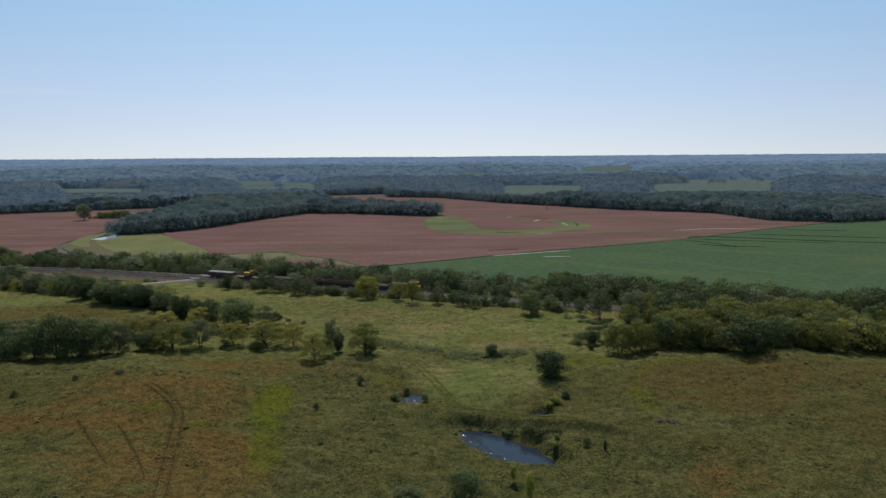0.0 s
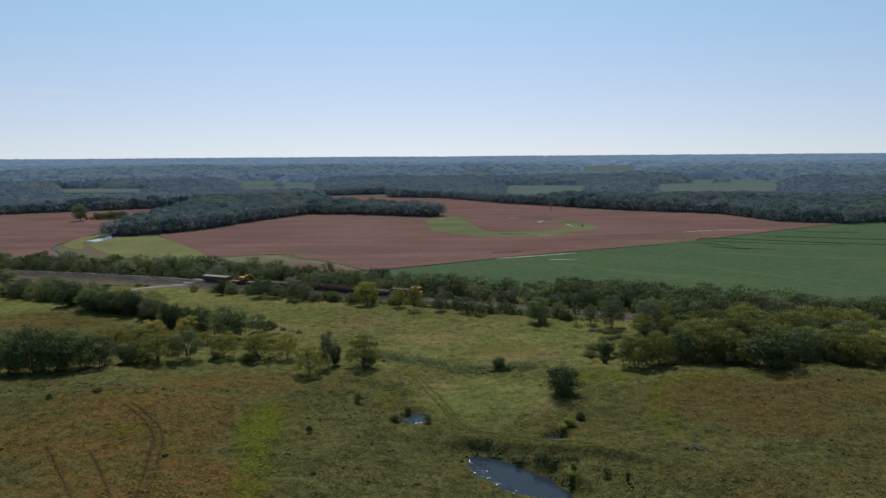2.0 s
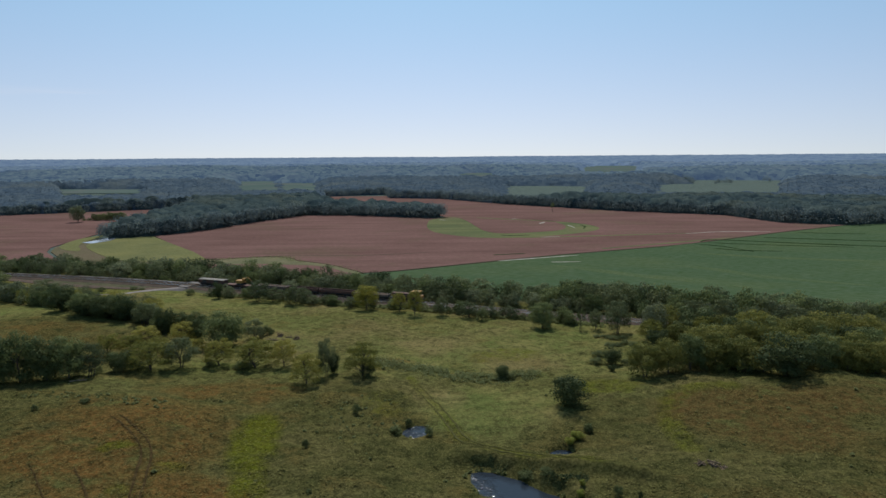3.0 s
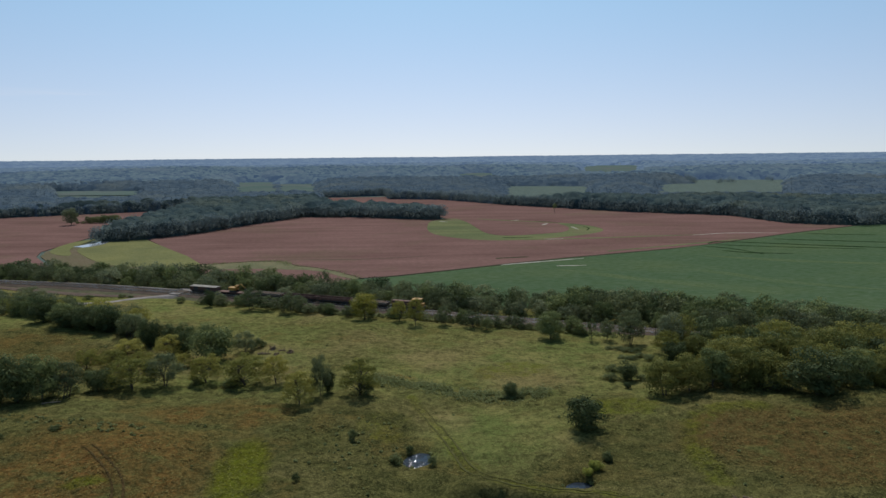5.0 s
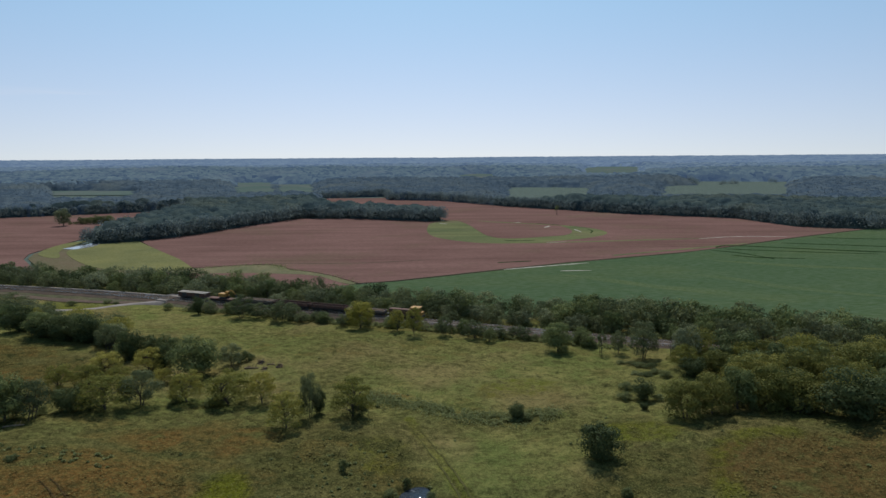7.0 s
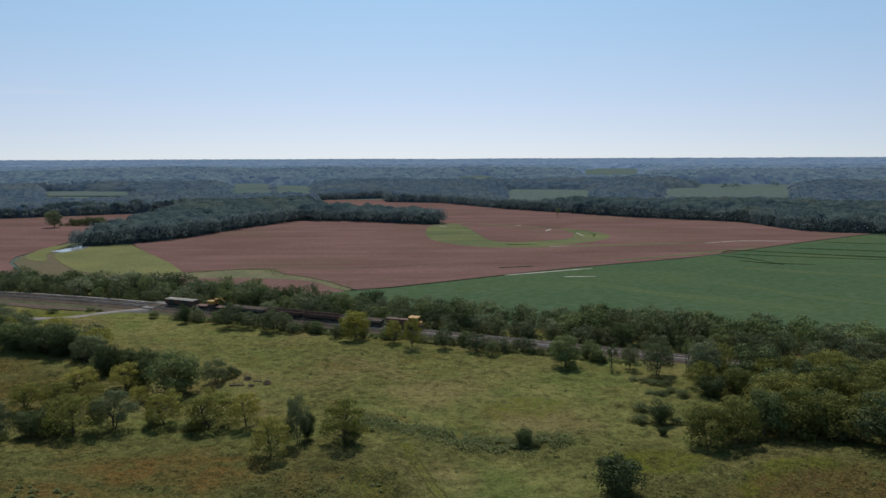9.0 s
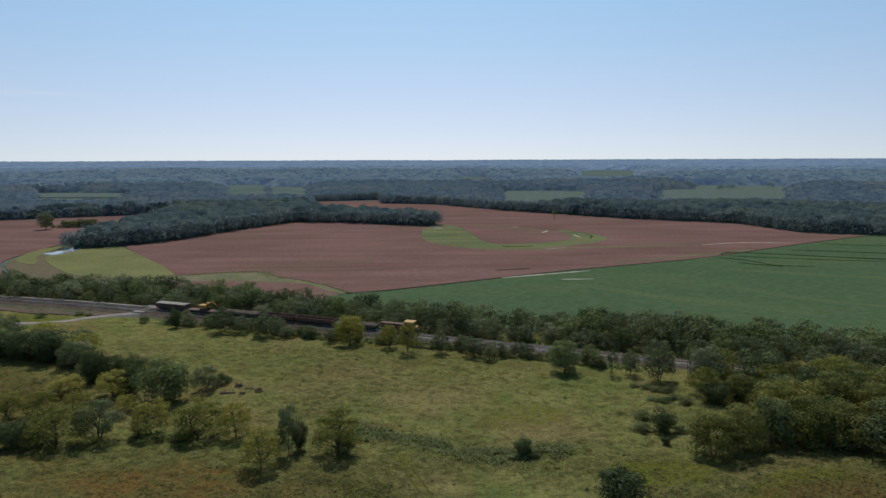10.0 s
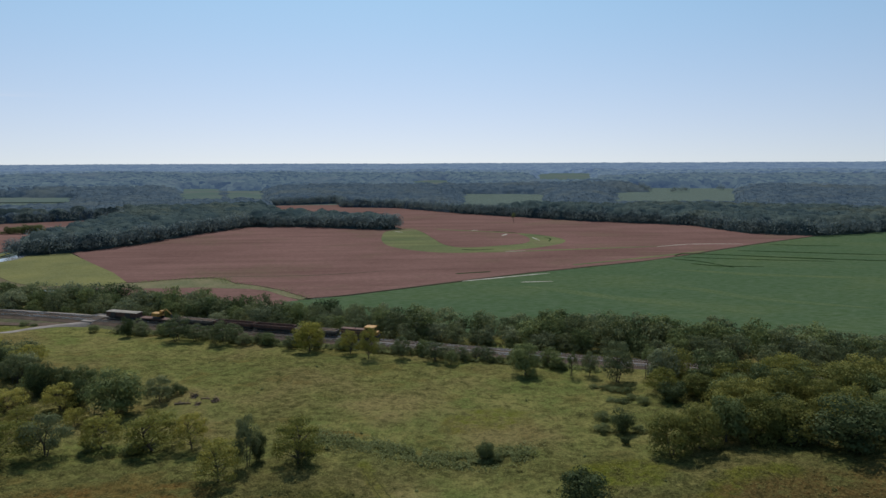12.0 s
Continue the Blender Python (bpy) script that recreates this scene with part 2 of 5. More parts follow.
M_DARK = two_tone("greasy_iron", (0.030, 0.028, 0.027), (0.055, 0.050, 0.046), 2.0, rough=0.7, fine=8.0)
M_GLASS, _nt, _p = mat("cab_glass", 0.06)
_p.inputs["Base Color"].default_value = (0.02, 0.025, 0.03, 1)
_p.inputs["Specular IOR Level"].default_value = 0.6
M_DEAD = two_tone("bleached_wood", (0.31, 0.21, 0.125), (0.15, 0.10, 0.06), 3.0, fine=14.0, relief=0.02)


def water_material(name="pond_water", chop=0.4):
    m, nt, p = mat(name, 0.05)
    p.inputs["Base Color"].default_value = (0.022, 0.028, 0.036, 1)
    p.inputs["IOR"].default_value, p.inputs["Specular IOR Level"].default_value = 1.33, 0.40
    bump(nt, p, noise_of(nt, 1.5, 4.0, 0.65, coords(nt, (1, 2.2, 1), 0.6)), chop, 0.3)
    if chop > 0.5:
        lee = node(nt, "ShaderNodeVectorMath")
        lee.operation, lee.inputs[1].default_value = "DOT_PRODUCT", (0.429, 0.284, 0.0)
        nt.links.new(coords(nt), lee.inputs[0])
        wind = product(nt, span(nt, lee.outputs["Value"], 33.3, 34.7, 1.2, 0.1), span(nt, noise_of(nt, 0.5, 2.0, 0.5), 0.35, 0.6, 0.3, 1.0))
        cells = node(nt, "ShaderNodeTexVoronoi", Scale=1.9)
        nt.links.new(coords(nt, (1, 1.5, 1), 0.3), cells.inputs["Vector"])
        ripple = cells.outputs["Distance"]
        nt.nodes["Bump"].inputs["Distance"].default_value = 0.16
        nt.links.new(ripple, nt.nodes["Bump"].inputs["Height"])
        nt.links.new(span(nt, wind, 0.0, 0.9, 0.04, 1.0), nt.nodes["Bump"].inputs["Strength"])
        nt.links.new(span(nt, wind, 0.5, 0.9, 0.04, 0.13), p.inputs["Roughness"])
    return m


M_WATER, M_CALM = water_material(chop=0.9), water_material("calm_water", 0.06)
# pale base colour paints in the bright sky reflected by the far water
M_CALM.node_tree.nodes["Principled BSDF"].inputs["Base Color"].default_value = (0.26, 0.26, 0.25, 1)


def canopy_material(name, a, b, c, haze=None, crowns=0.1, gaps=0.45):
    m, nt, p = mat(name, 0.9)
    p.inputs["Specular IOR Level"].default_value = 0.0
    v = node(nt, "ShaderNodeTexVoronoi", Scale=crowns)
    nt.links.new(coords(nt), v.inputs["Vector"])
    sep = nt.nodes.new("ShaderNodeSeparateColor")
    nt.links.new(v.outputs["Color"], sep.inputs[0])
    col = mix(nt, sep.outputs[0], a, b)
    col = mix(nt, span(nt, noise_of(nt, 0.009, 5.0, 0.65), 0.5, 0.66, 0.0, 0.75), col, c)
    f = noise_of(nt, 0.9, 4.0, 0.7)
    col = mix(nt, span(nt, f, 0.3, 0.7, 0.0, gaps), col, mix(nt, 0.6, col, (0.0, 0.0, 0.0)))
    nt.links.new(col, p.inputs["Base Color"])
    bump(nt, p, f, 0.8, 0.8)
    # haze is a bluish glow put on the trees, in place of real air
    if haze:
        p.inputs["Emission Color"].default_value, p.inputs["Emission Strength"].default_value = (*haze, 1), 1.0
    return m


# distance haze is tinted into these leaf colours, bluer for the bottomland
M_CANOPY = canopy_material("wood_haze_canopy", (0.044, 0.064, 0.068), (0.080, 0.100, 0.088), (0.104, 0.112, 0.080), gaps=0.25)
M_BOTTOM = canopy_material("bottomland_haze_canopy", (0.056, 0.080, 0.106), (0.094, 0.119, 0.134), (0.110, 0.126, 0.120), gaps=0.25)
# distant woods: haze painted as glow, stronger the farther off they stand
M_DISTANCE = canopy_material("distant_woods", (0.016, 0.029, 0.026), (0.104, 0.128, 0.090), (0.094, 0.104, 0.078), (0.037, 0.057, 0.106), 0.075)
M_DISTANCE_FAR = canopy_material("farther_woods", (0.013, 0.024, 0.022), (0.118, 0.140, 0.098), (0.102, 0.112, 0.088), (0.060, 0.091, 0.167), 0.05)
# clearings carry a faint blue glow as painted haze
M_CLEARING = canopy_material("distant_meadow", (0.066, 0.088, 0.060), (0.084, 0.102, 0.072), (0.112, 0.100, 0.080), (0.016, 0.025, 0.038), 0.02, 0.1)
# edge leaves painted lighter and bluer, for the haze over the dark rim
M_RIM = leaf_material("wood_edge_haze_leaf", (0.106, 0.138, 0.150), (0.170, 0.192, 0.166), 0.66, 0.0, 1.0)
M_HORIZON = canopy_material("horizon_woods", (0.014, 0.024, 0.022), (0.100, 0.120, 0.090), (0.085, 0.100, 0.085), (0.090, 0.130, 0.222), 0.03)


# ---------------------------------------------------------------- mesh helpers
def mesh_object(name, verts, faces, material, parent=None, smooth=False):
    me = bpy.data.meshes.new(name)
    me.from_pydata([tuple(v) for v in verts], [], [tuple(f) for f in faces])
    me.materials.append(material)
    if smooth:
        me.shade_smooth()
    ob = new(name, me)
    if parent:
        ob.parent = parent
    return ob


def array_mesh(name, verts, faces, material, smooth=False):
    """A mesh from arrays: verts n x 3, faces k x 3 or k x 4."""
    me = bpy.data.meshes.new(name)
    verts, faces = np.asarray(verts, np.float32), np.asarray(faces, np.int32)
    me.vertices.add(len(verts))
    me.vertices.foreach_set("co", verts.ravel())
    me.loops.add(faces.size)
    me.loops.foreach_set("vertex_index", faces.ravel())
    me.polygons.add(len(faces))
    me.polygons.foreach_set("loop_start", np.arange(0, faces.size, faces.shape[1], dtype=np.int32))
    me.update(calc_edges=True)
    me.materials.append(material)
    if smooth:
        me.shade_smooth()
    return me


def part(name, bm, material, parent, label=""):
    me = bpy.data.meshes.new(name)
    bm.to_mesh(me)
    bm.free()
    me.materials.append(material)
    ob = new(name, me)
    ob.parent = parent
    return tagged(ob, label)


def box(bm, x0, x1, y0, y1, z0, z1, bevel=0.0):
    r = bmesh.ops.create_cube(bm, size=1.0)
    bmesh.ops.scale(bm, vec=(x1 - x0, y1 - y0, z1 - z0), verts=r["verts"])
    bmesh.ops.translate(bm, vec=((x0 + x1) / 2, (y0 + y1) / 2, (z0 + z1) / 2), verts=r["verts"])
    if bevel:
        edges = {e for v in r["verts"] for e in v.link_edges}
        bmesh.ops.bevel(bm, geom=list(edges), offset=bevel, segments=1, affect="EDGES")
    return bm


def rod(bm, a, b, r0, r1=None, sides=8):
    """A tapered round bar from a to b."""
    a, b = Vector(a), Vector(b)
    turn = (b - a).to_track_quat("Z", "Y").to_matrix().to_4x4()
    bmesh.ops.create_cone(bm, cap_ends=True, segments=sides, radius1=r0, radius2=r0 if r1 is None else r1,
                          depth=(b - a).length, matrix=Matrix.Translation((a + b) / 2) @ turn)
    return bm


def thing(name, m, label, category, group="", kind=""):
    ob = new(name)
    ob.matrix_world = m
    return tagged(ob, label, category, group, kind)


# ---------------------------------------------------------------- the lie of the land
HEIGHTS_WEST = [(-66, 121, 10.3), (-55, 113, 9.9), (-77, 138, 8.6), (-20, 110, 6.6), (-13, 122, 6.3), (-45, 172, 5.2), (-46, 160, 5.5),
                (-29, 146, 5.8), (-15, 142, 6.0), (-5, 152, 4.5), (-4, 120, 3.9), (-40, 176, 5.0), (-90, 250, 2.2), (-27, 246, 2.4),
                (-120, 200, 8.0), (-95, 190, 6.5), (-100, 120, 10.5), (-60, 70, 9.5), (-120, 60, 10), (-50, 230, 2.6), (-150, 270, 2.0),
                (-75, 149, 6.4), (-62, 154, 5.5), (-53, 157, 4.5), (-43, 155, 5.5), (-27, 141.5, 6.5), (-85, 197, 4.9)]
HEIGHTS_EAST = [(49, 102, 7.0), (62, 141, 8.0), (32, 97, 5.3), (32, 118, 5.2), (45, 151, 4.4), (10, 104, 3.0), (10, 148, 3.8),
                (19, 150, 4.1), (50, 139, 7.0), (33, 190, 3.4), (46, 194, 3.2), (10, 205, 3.2), (100, 180, 4.5), (90, 140, 9.0),
                (100, 100, 8.0), (0, 70, 3.5), (60, 60, 6.5), (0, 20, 5), (120, 60, 8),
                (47, 160.5, 3.6), (53, 148, 5.0), (68, 149, 6.0), (84, 148, 6.2), (110, 152, 5.5)]
RAIL_AT, RAIL_ALONG, RAIL_ACROSS = (0.0, 229.5), (0.939, -0.343), (0.343, 0.939)
RAIL_BED = 3.3


def bend(u):
    """The line swings south beyond the crossing."""
    s = np.clip(-105 - u, 0, 130)
    return -0.00075 * s * s - 0.195 * np.clip(-235 - u, 0, None)


def rail_xy(u, v):
    v = v + bend(u)
    return (RAIL_AT[0] + u * RAIL_ALONG[0] + v * RAIL_ACROSS[0], RAIL_AT[1] + u * RAIL_ALONG[1] + v * RAIL_ACROSS[1])


def rail_v(x, y):
    return (x - RAIL_AT[0]) * RAIL_ACROSS[0] + (y - RAIL_AT[1]) * RAIL_ACROSS[1] - bend(rail_u(x, y))


def rail_u(x, y):
    return (x - RAIL_AT[0]) * RAIL_ALONG[0] + (y - RAIL_AT[1]) * RAIL_ALONG[1]


def rise(a, b, x):
    s = np.clip((x - a) / (b - a), 0, 1)
    return s * s * (3 - 2 * s)


GRID = np.random.default_rng(5).random((256, 256))


def value_noise(x, y, size):
    """Smooth noise from 0 to 1 with lumps of that size."""
    x, y = np.asarray(x, float) / size + 1000, np.asarray(y, float) / size + 1000
    i, j = np.floor(x).astype(int), np.floor(y).astype(int)
    a, b = x - i, y - j
    a, b = a * a * (3 - 2 * a), b * b * (3 - 2 * b)
    g = lambda p, q: GRID[p % 256, q % 256]
    return (g(i, j) * (1 - a) + g(i + 1, j) * a) * (1 - b) + (g(i, j + 1) * (1 - a) + g(i + 1, j + 1) * a) * b


def far_land(x, y):
    d = np.maximum(np.hypot(x, y) - 930, 0)
    calm = 1 - 0.85 * rise(700, 2600, d)
    return 31 * (1 - np.exp(-d / 2000)) + 15 * rise(1600, 4000, d) + calm * rise(0, 1100, d) * (20 * (value_noise(x, y, 430) - 0.5) + 8 * (value_noise(x, y, 170) - 0.5))


def line_distance(x, y, points):
    best = np.full(np.shape(x), 1e9)
    for (ax, ay), (bx, by) in zip(points, points[1:]):
        k = np.clip(((x - ax) * (bx - ax) + (y - ay) * (by - ay)) / ((bx - ax) ** 2 + (by - ay) ** 2), 0, 1)
        best = np.minimum(best, np.hypot(x - ax - k * (bx - ax), y - ay - k * (by - ay)))
    return best


def smooth_loop(points, steps=5, closed=True):
    """A rounded line through the points."""
    out, n = [], len(points)
    for i in range(n if closed else n - 1):
        p = [points[(i + k) % n] if closed else points[min(max(i + k, 0), n - 1)] for k in (-1, 0, 1, 2)]
        for s in range(steps):
            t = s / steps
            out.append(tuple(0.5 * (2 * b + (c - a) * t + (2 * a - 5 * b + 4 * c - d) * t * t + (3 * b - a - 3 * c + d) * t ** 3) for a, b, c, d in zip(*p)))
    return out if closed else out + [points[-1]]


# ponds: centre, half length, half width, turn, water level
PONDS = [(17.2, 98.0, 10.6, 4.2, radians(-43), 2.75), (-1.4, 120.4, 3.0, 2.3, radians(60), 3.9), (25.4, 110.4, 2.4, 1.7, radians(10), 4.05)]
BERM = [(3, 108.8), (8.6, 109.4), (13.0, 108.9), (18.4, 107.0), (23.5, 103.9), (28.6, 101.9), (33.6, 100.3), (40, 97.6)]


def pond_edge(x, y, pond):
    cx, cy, a, b, turn, _ = pond
    p, q = x - cx, y - cy
    p, q = p * math.cos(turn) + q * math.sin(turn), q * math.cos(turn) - p * math.sin(turn)
    return np.sqrt((p / a) ** 2 + (q / b) ** 2) * (1 + 0.22 * (value_noise(x, y, 2.6) - 0.5))


def plain_land(x, y):
    x, y = np.asarray(x, float), np.asarray(y, float)
    num, den = 0, 0
    for a, b, c in HEIGHTS_WEST + HEIGHTS_EAST:
        w = 1 / ((x - a) ** 2 + (y - b) ** 2 + 60.0) ** 1.5
        num, den = num + w * c, den + w
    s = rise(-15, 40, rail_v(x, y))
    return num / den * (1 - s) + far_land(x, y) * s


RUTS = [smooth_loop([(px + side, py + 0.3 * side) for px, py in [(-57.4, 115.0), (-52.1, 110.5), (-48.0, 106.1), (-45.3, 101.8), (-43.3, 95.6), (-40.4, 86.2), (-38.0, 78.9), (-36.0, 72.5)]], 5, False) for side in (-0.75, 0.75)]
RUTS += [smooth_loop(line, 4, False) for line in ([(-54.3, 96.6), (-50.2, 91.9), (-44.8, 84.7), (-40.6, 78.1)], [(-62.2, 97.6), (-56.6, 91.4), (-48.4, 81.6)], [(4.5, 125), (5.6, 121), (7.2, 117.4), (10.2, 113.4), (14.5, 110.9), (20, 108.4)])]


TRACKWAY = smooth_loop([(-3.9, 148.0), (0.2, 135.8), (4.6, 125.3), (7.3, 117.5), (11.0, 112.6), (16.4, 109.6), (24.2, 105.9), (31, 103.0)], 3, False)


def rut_depth(x, y):
    """1 in the worn wheel ruts, 0 beside them."""
    x, y = np.asarray(x, float), np.asarray(y, float)
    worn = np.zeros(np.shape(x))
    near = (x > -66) & (x < 16) & (y > 68) & (y < 128)
    if near.any():
        d = np.min([line_distance(x[near], y[near], r) for r in RUTS], axis=0)
        worn[near] = np.exp(-(d / 0.26) ** 2) * (0.45 + 0.55 * rise(76, 96, y[near]))
    return worn


def land(x, y):
    """The ground's height."""
    x, y = np.asarray(x, float), np.asarray(y, float)
    z = plain_land(x, y)
    near = 1 - rise(-25, -8, rail_v(x, y))
    z = z + near * (0.5 * (value_noise(x, y, 9) - 0.5) + 0.34 * (value_noise(x, y, 3.1) - 0.5) + 0.5 * (value_noise(x, y, 1.6) - 0.5))
    cut = (1 - rise(4.6, 7.0, np.abs(rail_v(x, y) - 1.0))) * (1 - rise(450, 700, np.abs(rail_u(x, y))))
    z = z * (1 - cut) + np.minimum(z, 1.9) * cut
    step = y - np.interp(x, [p[0] for p in BERM], [p[1] for p in BERM])
    z = z + 1.5 * rise(2, 9, x) * (1 - rise(36, 44, x)) * np.where(step > 0, np.exp(-(step / 4.5) ** 2), np.exp(-(step / 0.8) ** 2))
    for pond in PONDS:
        e = pond_edge(x, y, pond)
        z = np.where(e < 1.5, z * rise(0.98, 1.5, e) + (pond[5] - 0.9 * (1 - np.minimum(e, 1) ** 2) + 0.02) * (1 - rise(0.98, 1.5, e)), z)
    return z


def blob(x, y, cx, cy, a, b, turn=0.0):
    p, q = x - cx, y - cy
    t = radians(turn)
    return 1 - rise(0.6, 1.35, np.hypot((p * math.cos(t) + q * math.sin(t)) / a, (q * math.cos(t) - p * math.sin(t)) / b))


def cover(x, y):
    """What grows where: dry grass, lush strips, pale hay, and the far pasture that takes the haze tint."""
    v = rail_v(x, y)
    dry = np.max([blob(x, y, -54, 106, 19, 21), 0.85 * blob(x, y, -38, 84, 16, 16), 0.6 * blob(x, y, -43, 136, 17, 7), 0.35 * blob(x, y, -112, 172, 40, 22, -20), 0.9 * blob(x, y, -74, 104, 15, 15),
                  1.3 * blob(x, y, 72, 123, 23, 13, 5), 0.9 * blob(x, y, 60, 129, 9, 6), 0.7 * blob(x, y, 66, 90, 6, 4), 0.5 * blob(x, y, 84, 92, 8, 5), 0.55 * blob(x, y, 98, 128, 16, 10), 0.55 * blob(x, y, 51, 79, 8, 6), 0.5 * blob(x, y, 88, 98, 14, 9), 0.4 * blob(x, y, 84, 108, 30, 20), 0.3 * blob(x, y, 62, 88, 16, 14), 0.8 * blob(x, y, -34, 138, 8, 4), 0.7 * blob(x, y, -9, 161, 6, 1.3, -3)], axis=0)
    dry = dry * (1 - 0.85 * blob(x, y, 86, 117, 7, 5)) * (1 - 0.75 * blob(x, y, 67, 101, 11, 5, 10)) * (1 - 0.6 * blob(x, y, -78, 110, 9, 8)) * (1 - 0.6 * blob(x, y, -66, 90, 9, 6))
    dry = dry * (0.45 + 0.75 * value_noise(x, 1.5 * y, 11) + 0.4 * value_noise(x, 1.3 * y, 4)) + 0.3 * rise(0.62, 0.8, value_noise(x, 1.5 * y, 7))
    lush = np.max([1.0 * blob(x, y, -30.0, 111, 4.4, 13, 9), 0.8 * blob(x, y, -25.8, 92, 3.2, 11, 9), 0.7 * blob(x, y, -51.5, 104, 3.5, 1.6, 20), 0.55 * blob(x, y, -40.5, 99, 3, 2.2, 20), 0.5 * blob(x, y, -44.5, 91.5, 2.5, 2, 20),
                   0.52 * (1 - rise(0.5, 4.0, line_distance(x, y, [(68, 137.5), (58, 136), (52, 131), (48.5, 121), (47.5, 108)]))), 0.6 * blob(x, y, 40, 141, 9, 6),
                   0.5 * (1 - rise(0.4, 2.6, line_distance(x, y, TRACKWAY))), 0.5 * blob(x, y, 20, 168, 10, 6, 20), 0.3 * blob(x, y, -8, 132, 6, 8), 0.6 * blob(x, y, -142, 259, 17, 6, -25)], axis=0)
    lush = lush * (0.45 + 0.5 * value_noise(x, y, 6) + 0.4 * value_noise(x, y, 2.3))
    hay = np.maximum((0.45 * rise(110, 140, y) + 0.55 * rise(142, 160, y)) * (0.5 + 0.5 * value_noise(x, y, 24)), 0.85 * blob(x, y, 15, 131, 19, 17) * (0.45 + 0.75 * value_noise(x, y, 9)))
    hay = hay * (1 - 0.8 * blob(x, y, -15, 126, 12, 17, 15))
    hay = hay * (1 - 0.9 * blob(x, y, -112, 174, 42, 22, -20))
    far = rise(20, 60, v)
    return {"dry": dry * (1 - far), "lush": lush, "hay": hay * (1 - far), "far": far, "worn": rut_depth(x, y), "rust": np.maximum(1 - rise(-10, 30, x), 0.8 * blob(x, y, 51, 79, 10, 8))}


def store_cover(me, x, y):
    for name, values in cover(x, y).items():
        me.attributes.new(name, "FLOAT", "POINT").data.foreach_set("value", np.asarray(values, np.float32))


def grid_lines(lo, hi, step, low_end, high_end, grow=1.085):
    mid = list(np.arange(lo, hi + step / 2, step))
    up, down, s = [mid[-1]], [mid[0]], step
    while up[-1] < high_end or down[-1] > low_end:
        s *= grow
        if up[-1] < high_end:
            up.append(up[-1] + s)
        if down[-1] > low_end:
            down.append(down[-1] - s)
    return np.array(down[:0:-1] + mid + up[1:])


def build_ground():
    gx, gy = grid_lines(-104, 108, 0.55, -5200, 5200, 1.13), grid_lines(68, 205, 0.55, -3000, 5200, 1.1)
    X, Y = np.meshgrid(gx, gy)
    x, y = X.ravel(), Y.ravel()
    n, k = len(gx), len(gy)
    idx = np.arange(n * k).reshape(k, n)
    faces = np.stack([idx[:-1, :-1], idx[:-1, 1:], idx[1:, 1:], idx[1:, :-1]], -1).reshape(-1, 4)
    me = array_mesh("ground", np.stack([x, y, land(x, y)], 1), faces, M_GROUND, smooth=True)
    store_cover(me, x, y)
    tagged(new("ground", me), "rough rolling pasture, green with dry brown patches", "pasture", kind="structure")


build_ground()


# ---------------------------------------------------------------- fields on the valley floor
def field(name, outline, material, height, label, holes=(), base=0.0):
    """A standing crop: a level top and sides down to the ground."""
    loops = [outline, *holes]
    tris = tessellate_polygon([[Vector((x, y, 0)) for x, y in l] for l in loops])
    flat = [p for l in loops for p in l]
    verts = [(x, y, base + height) for x, y in flat] + [(x, y, base - 0.4) for x, y in flat]
    faces, n, start = [tuple(t) for t in tris], len(flat), 0
    for l in loops:
        for i in range(len(l)):
            a, b = start + i, start + (i + 1) % len(l)
            faces.append((a, b, b + n, a + n))
        start += len(l)
    ob = mesh_object(name, verts, faces, material)
    bm = bmesh.new()
    bm.from_mesh(ob.data)
    bmesh.ops.recalc_face_normals(bm, faces=bm.faces)
    bm.to_mesh(ob.data)
    bm.free()
    return tagged(ob, label, "field", kind="structure")


CURL = smooth_loop([(-10.4, 585.9), (-13.9, 553.0), (-12.0, 507.9), (-2.0, 475.8), (25.3, 449.5), (55.8, 447.8), (85.0, 461.1), (108.7, 479.1), (123.0, 499.3), (123.8, 522.3), (114.0, 543.9), (97.8, 558.5), (100.8, 523.8), (92.2, 494.0), (72.2, 481.3), (46.7, 472.9), (33.4, 487.1), (26.7, 524.8), (20.4, 568.9), (9.4, 605.1)])
field("sorghum_field", [(-216, 470), (-193, 503), (-167, 574), (-141, 634), (-91, 630), (-14, 597), (2, 603), (-14, 655), (-110, 700), (-150, 770), (-180, 937),
                        (-89, 970), (-78, 895), (-7, 875), (74, 767), (179, 666), (269, 610), (277, 573), (284, 540), (328, 517), (246, 468), (179, 423),
                        (142, 401), (68, 367), (-21, 318), (-38, 313.5), (-46, 323), (-54, 333), (-68, 345), (-79, 351), (-86, 361), (-93, 366), (-107, 366), (-117, 362), (-126, 357.5), (-133, 357)],
      M_MILO, 0.42, "reddish-brown field of ripe grain on the valley floor", [CURL])
field("grassed_waterway", [(x, y) for x, y in CURL], M_WATERWAY, 0.36, "bright green grassed waterway curling through the brown field")
field("west_sorghum_field", [(-451, 657), (-301, 738), (-276, 693), (-306, 573), (-267, 499), (-261, 446), (-256, 410), (-246, 390), (-220, 359), (-205, 342), (-260, 322), (-430, 345), (-760, 420), (-740, 520)],
      M_MILO, 0.42, "reddish-brown field of ripe grain beside the wood")
field("yellow_bean_field", smooth_loop([(-240, 452), (-241, 432), (-235, 414), (-220, 394), (-206, 378), (-190, 362), (-174, 352), (-155, 349), (-140, 348.5)], 3, False) + [(-133, 357), (-152, 386), (-175, 415), (-216, 468)],
      M_YELLOW, 0.5, "yellow-green crop field tapering beside the wood")
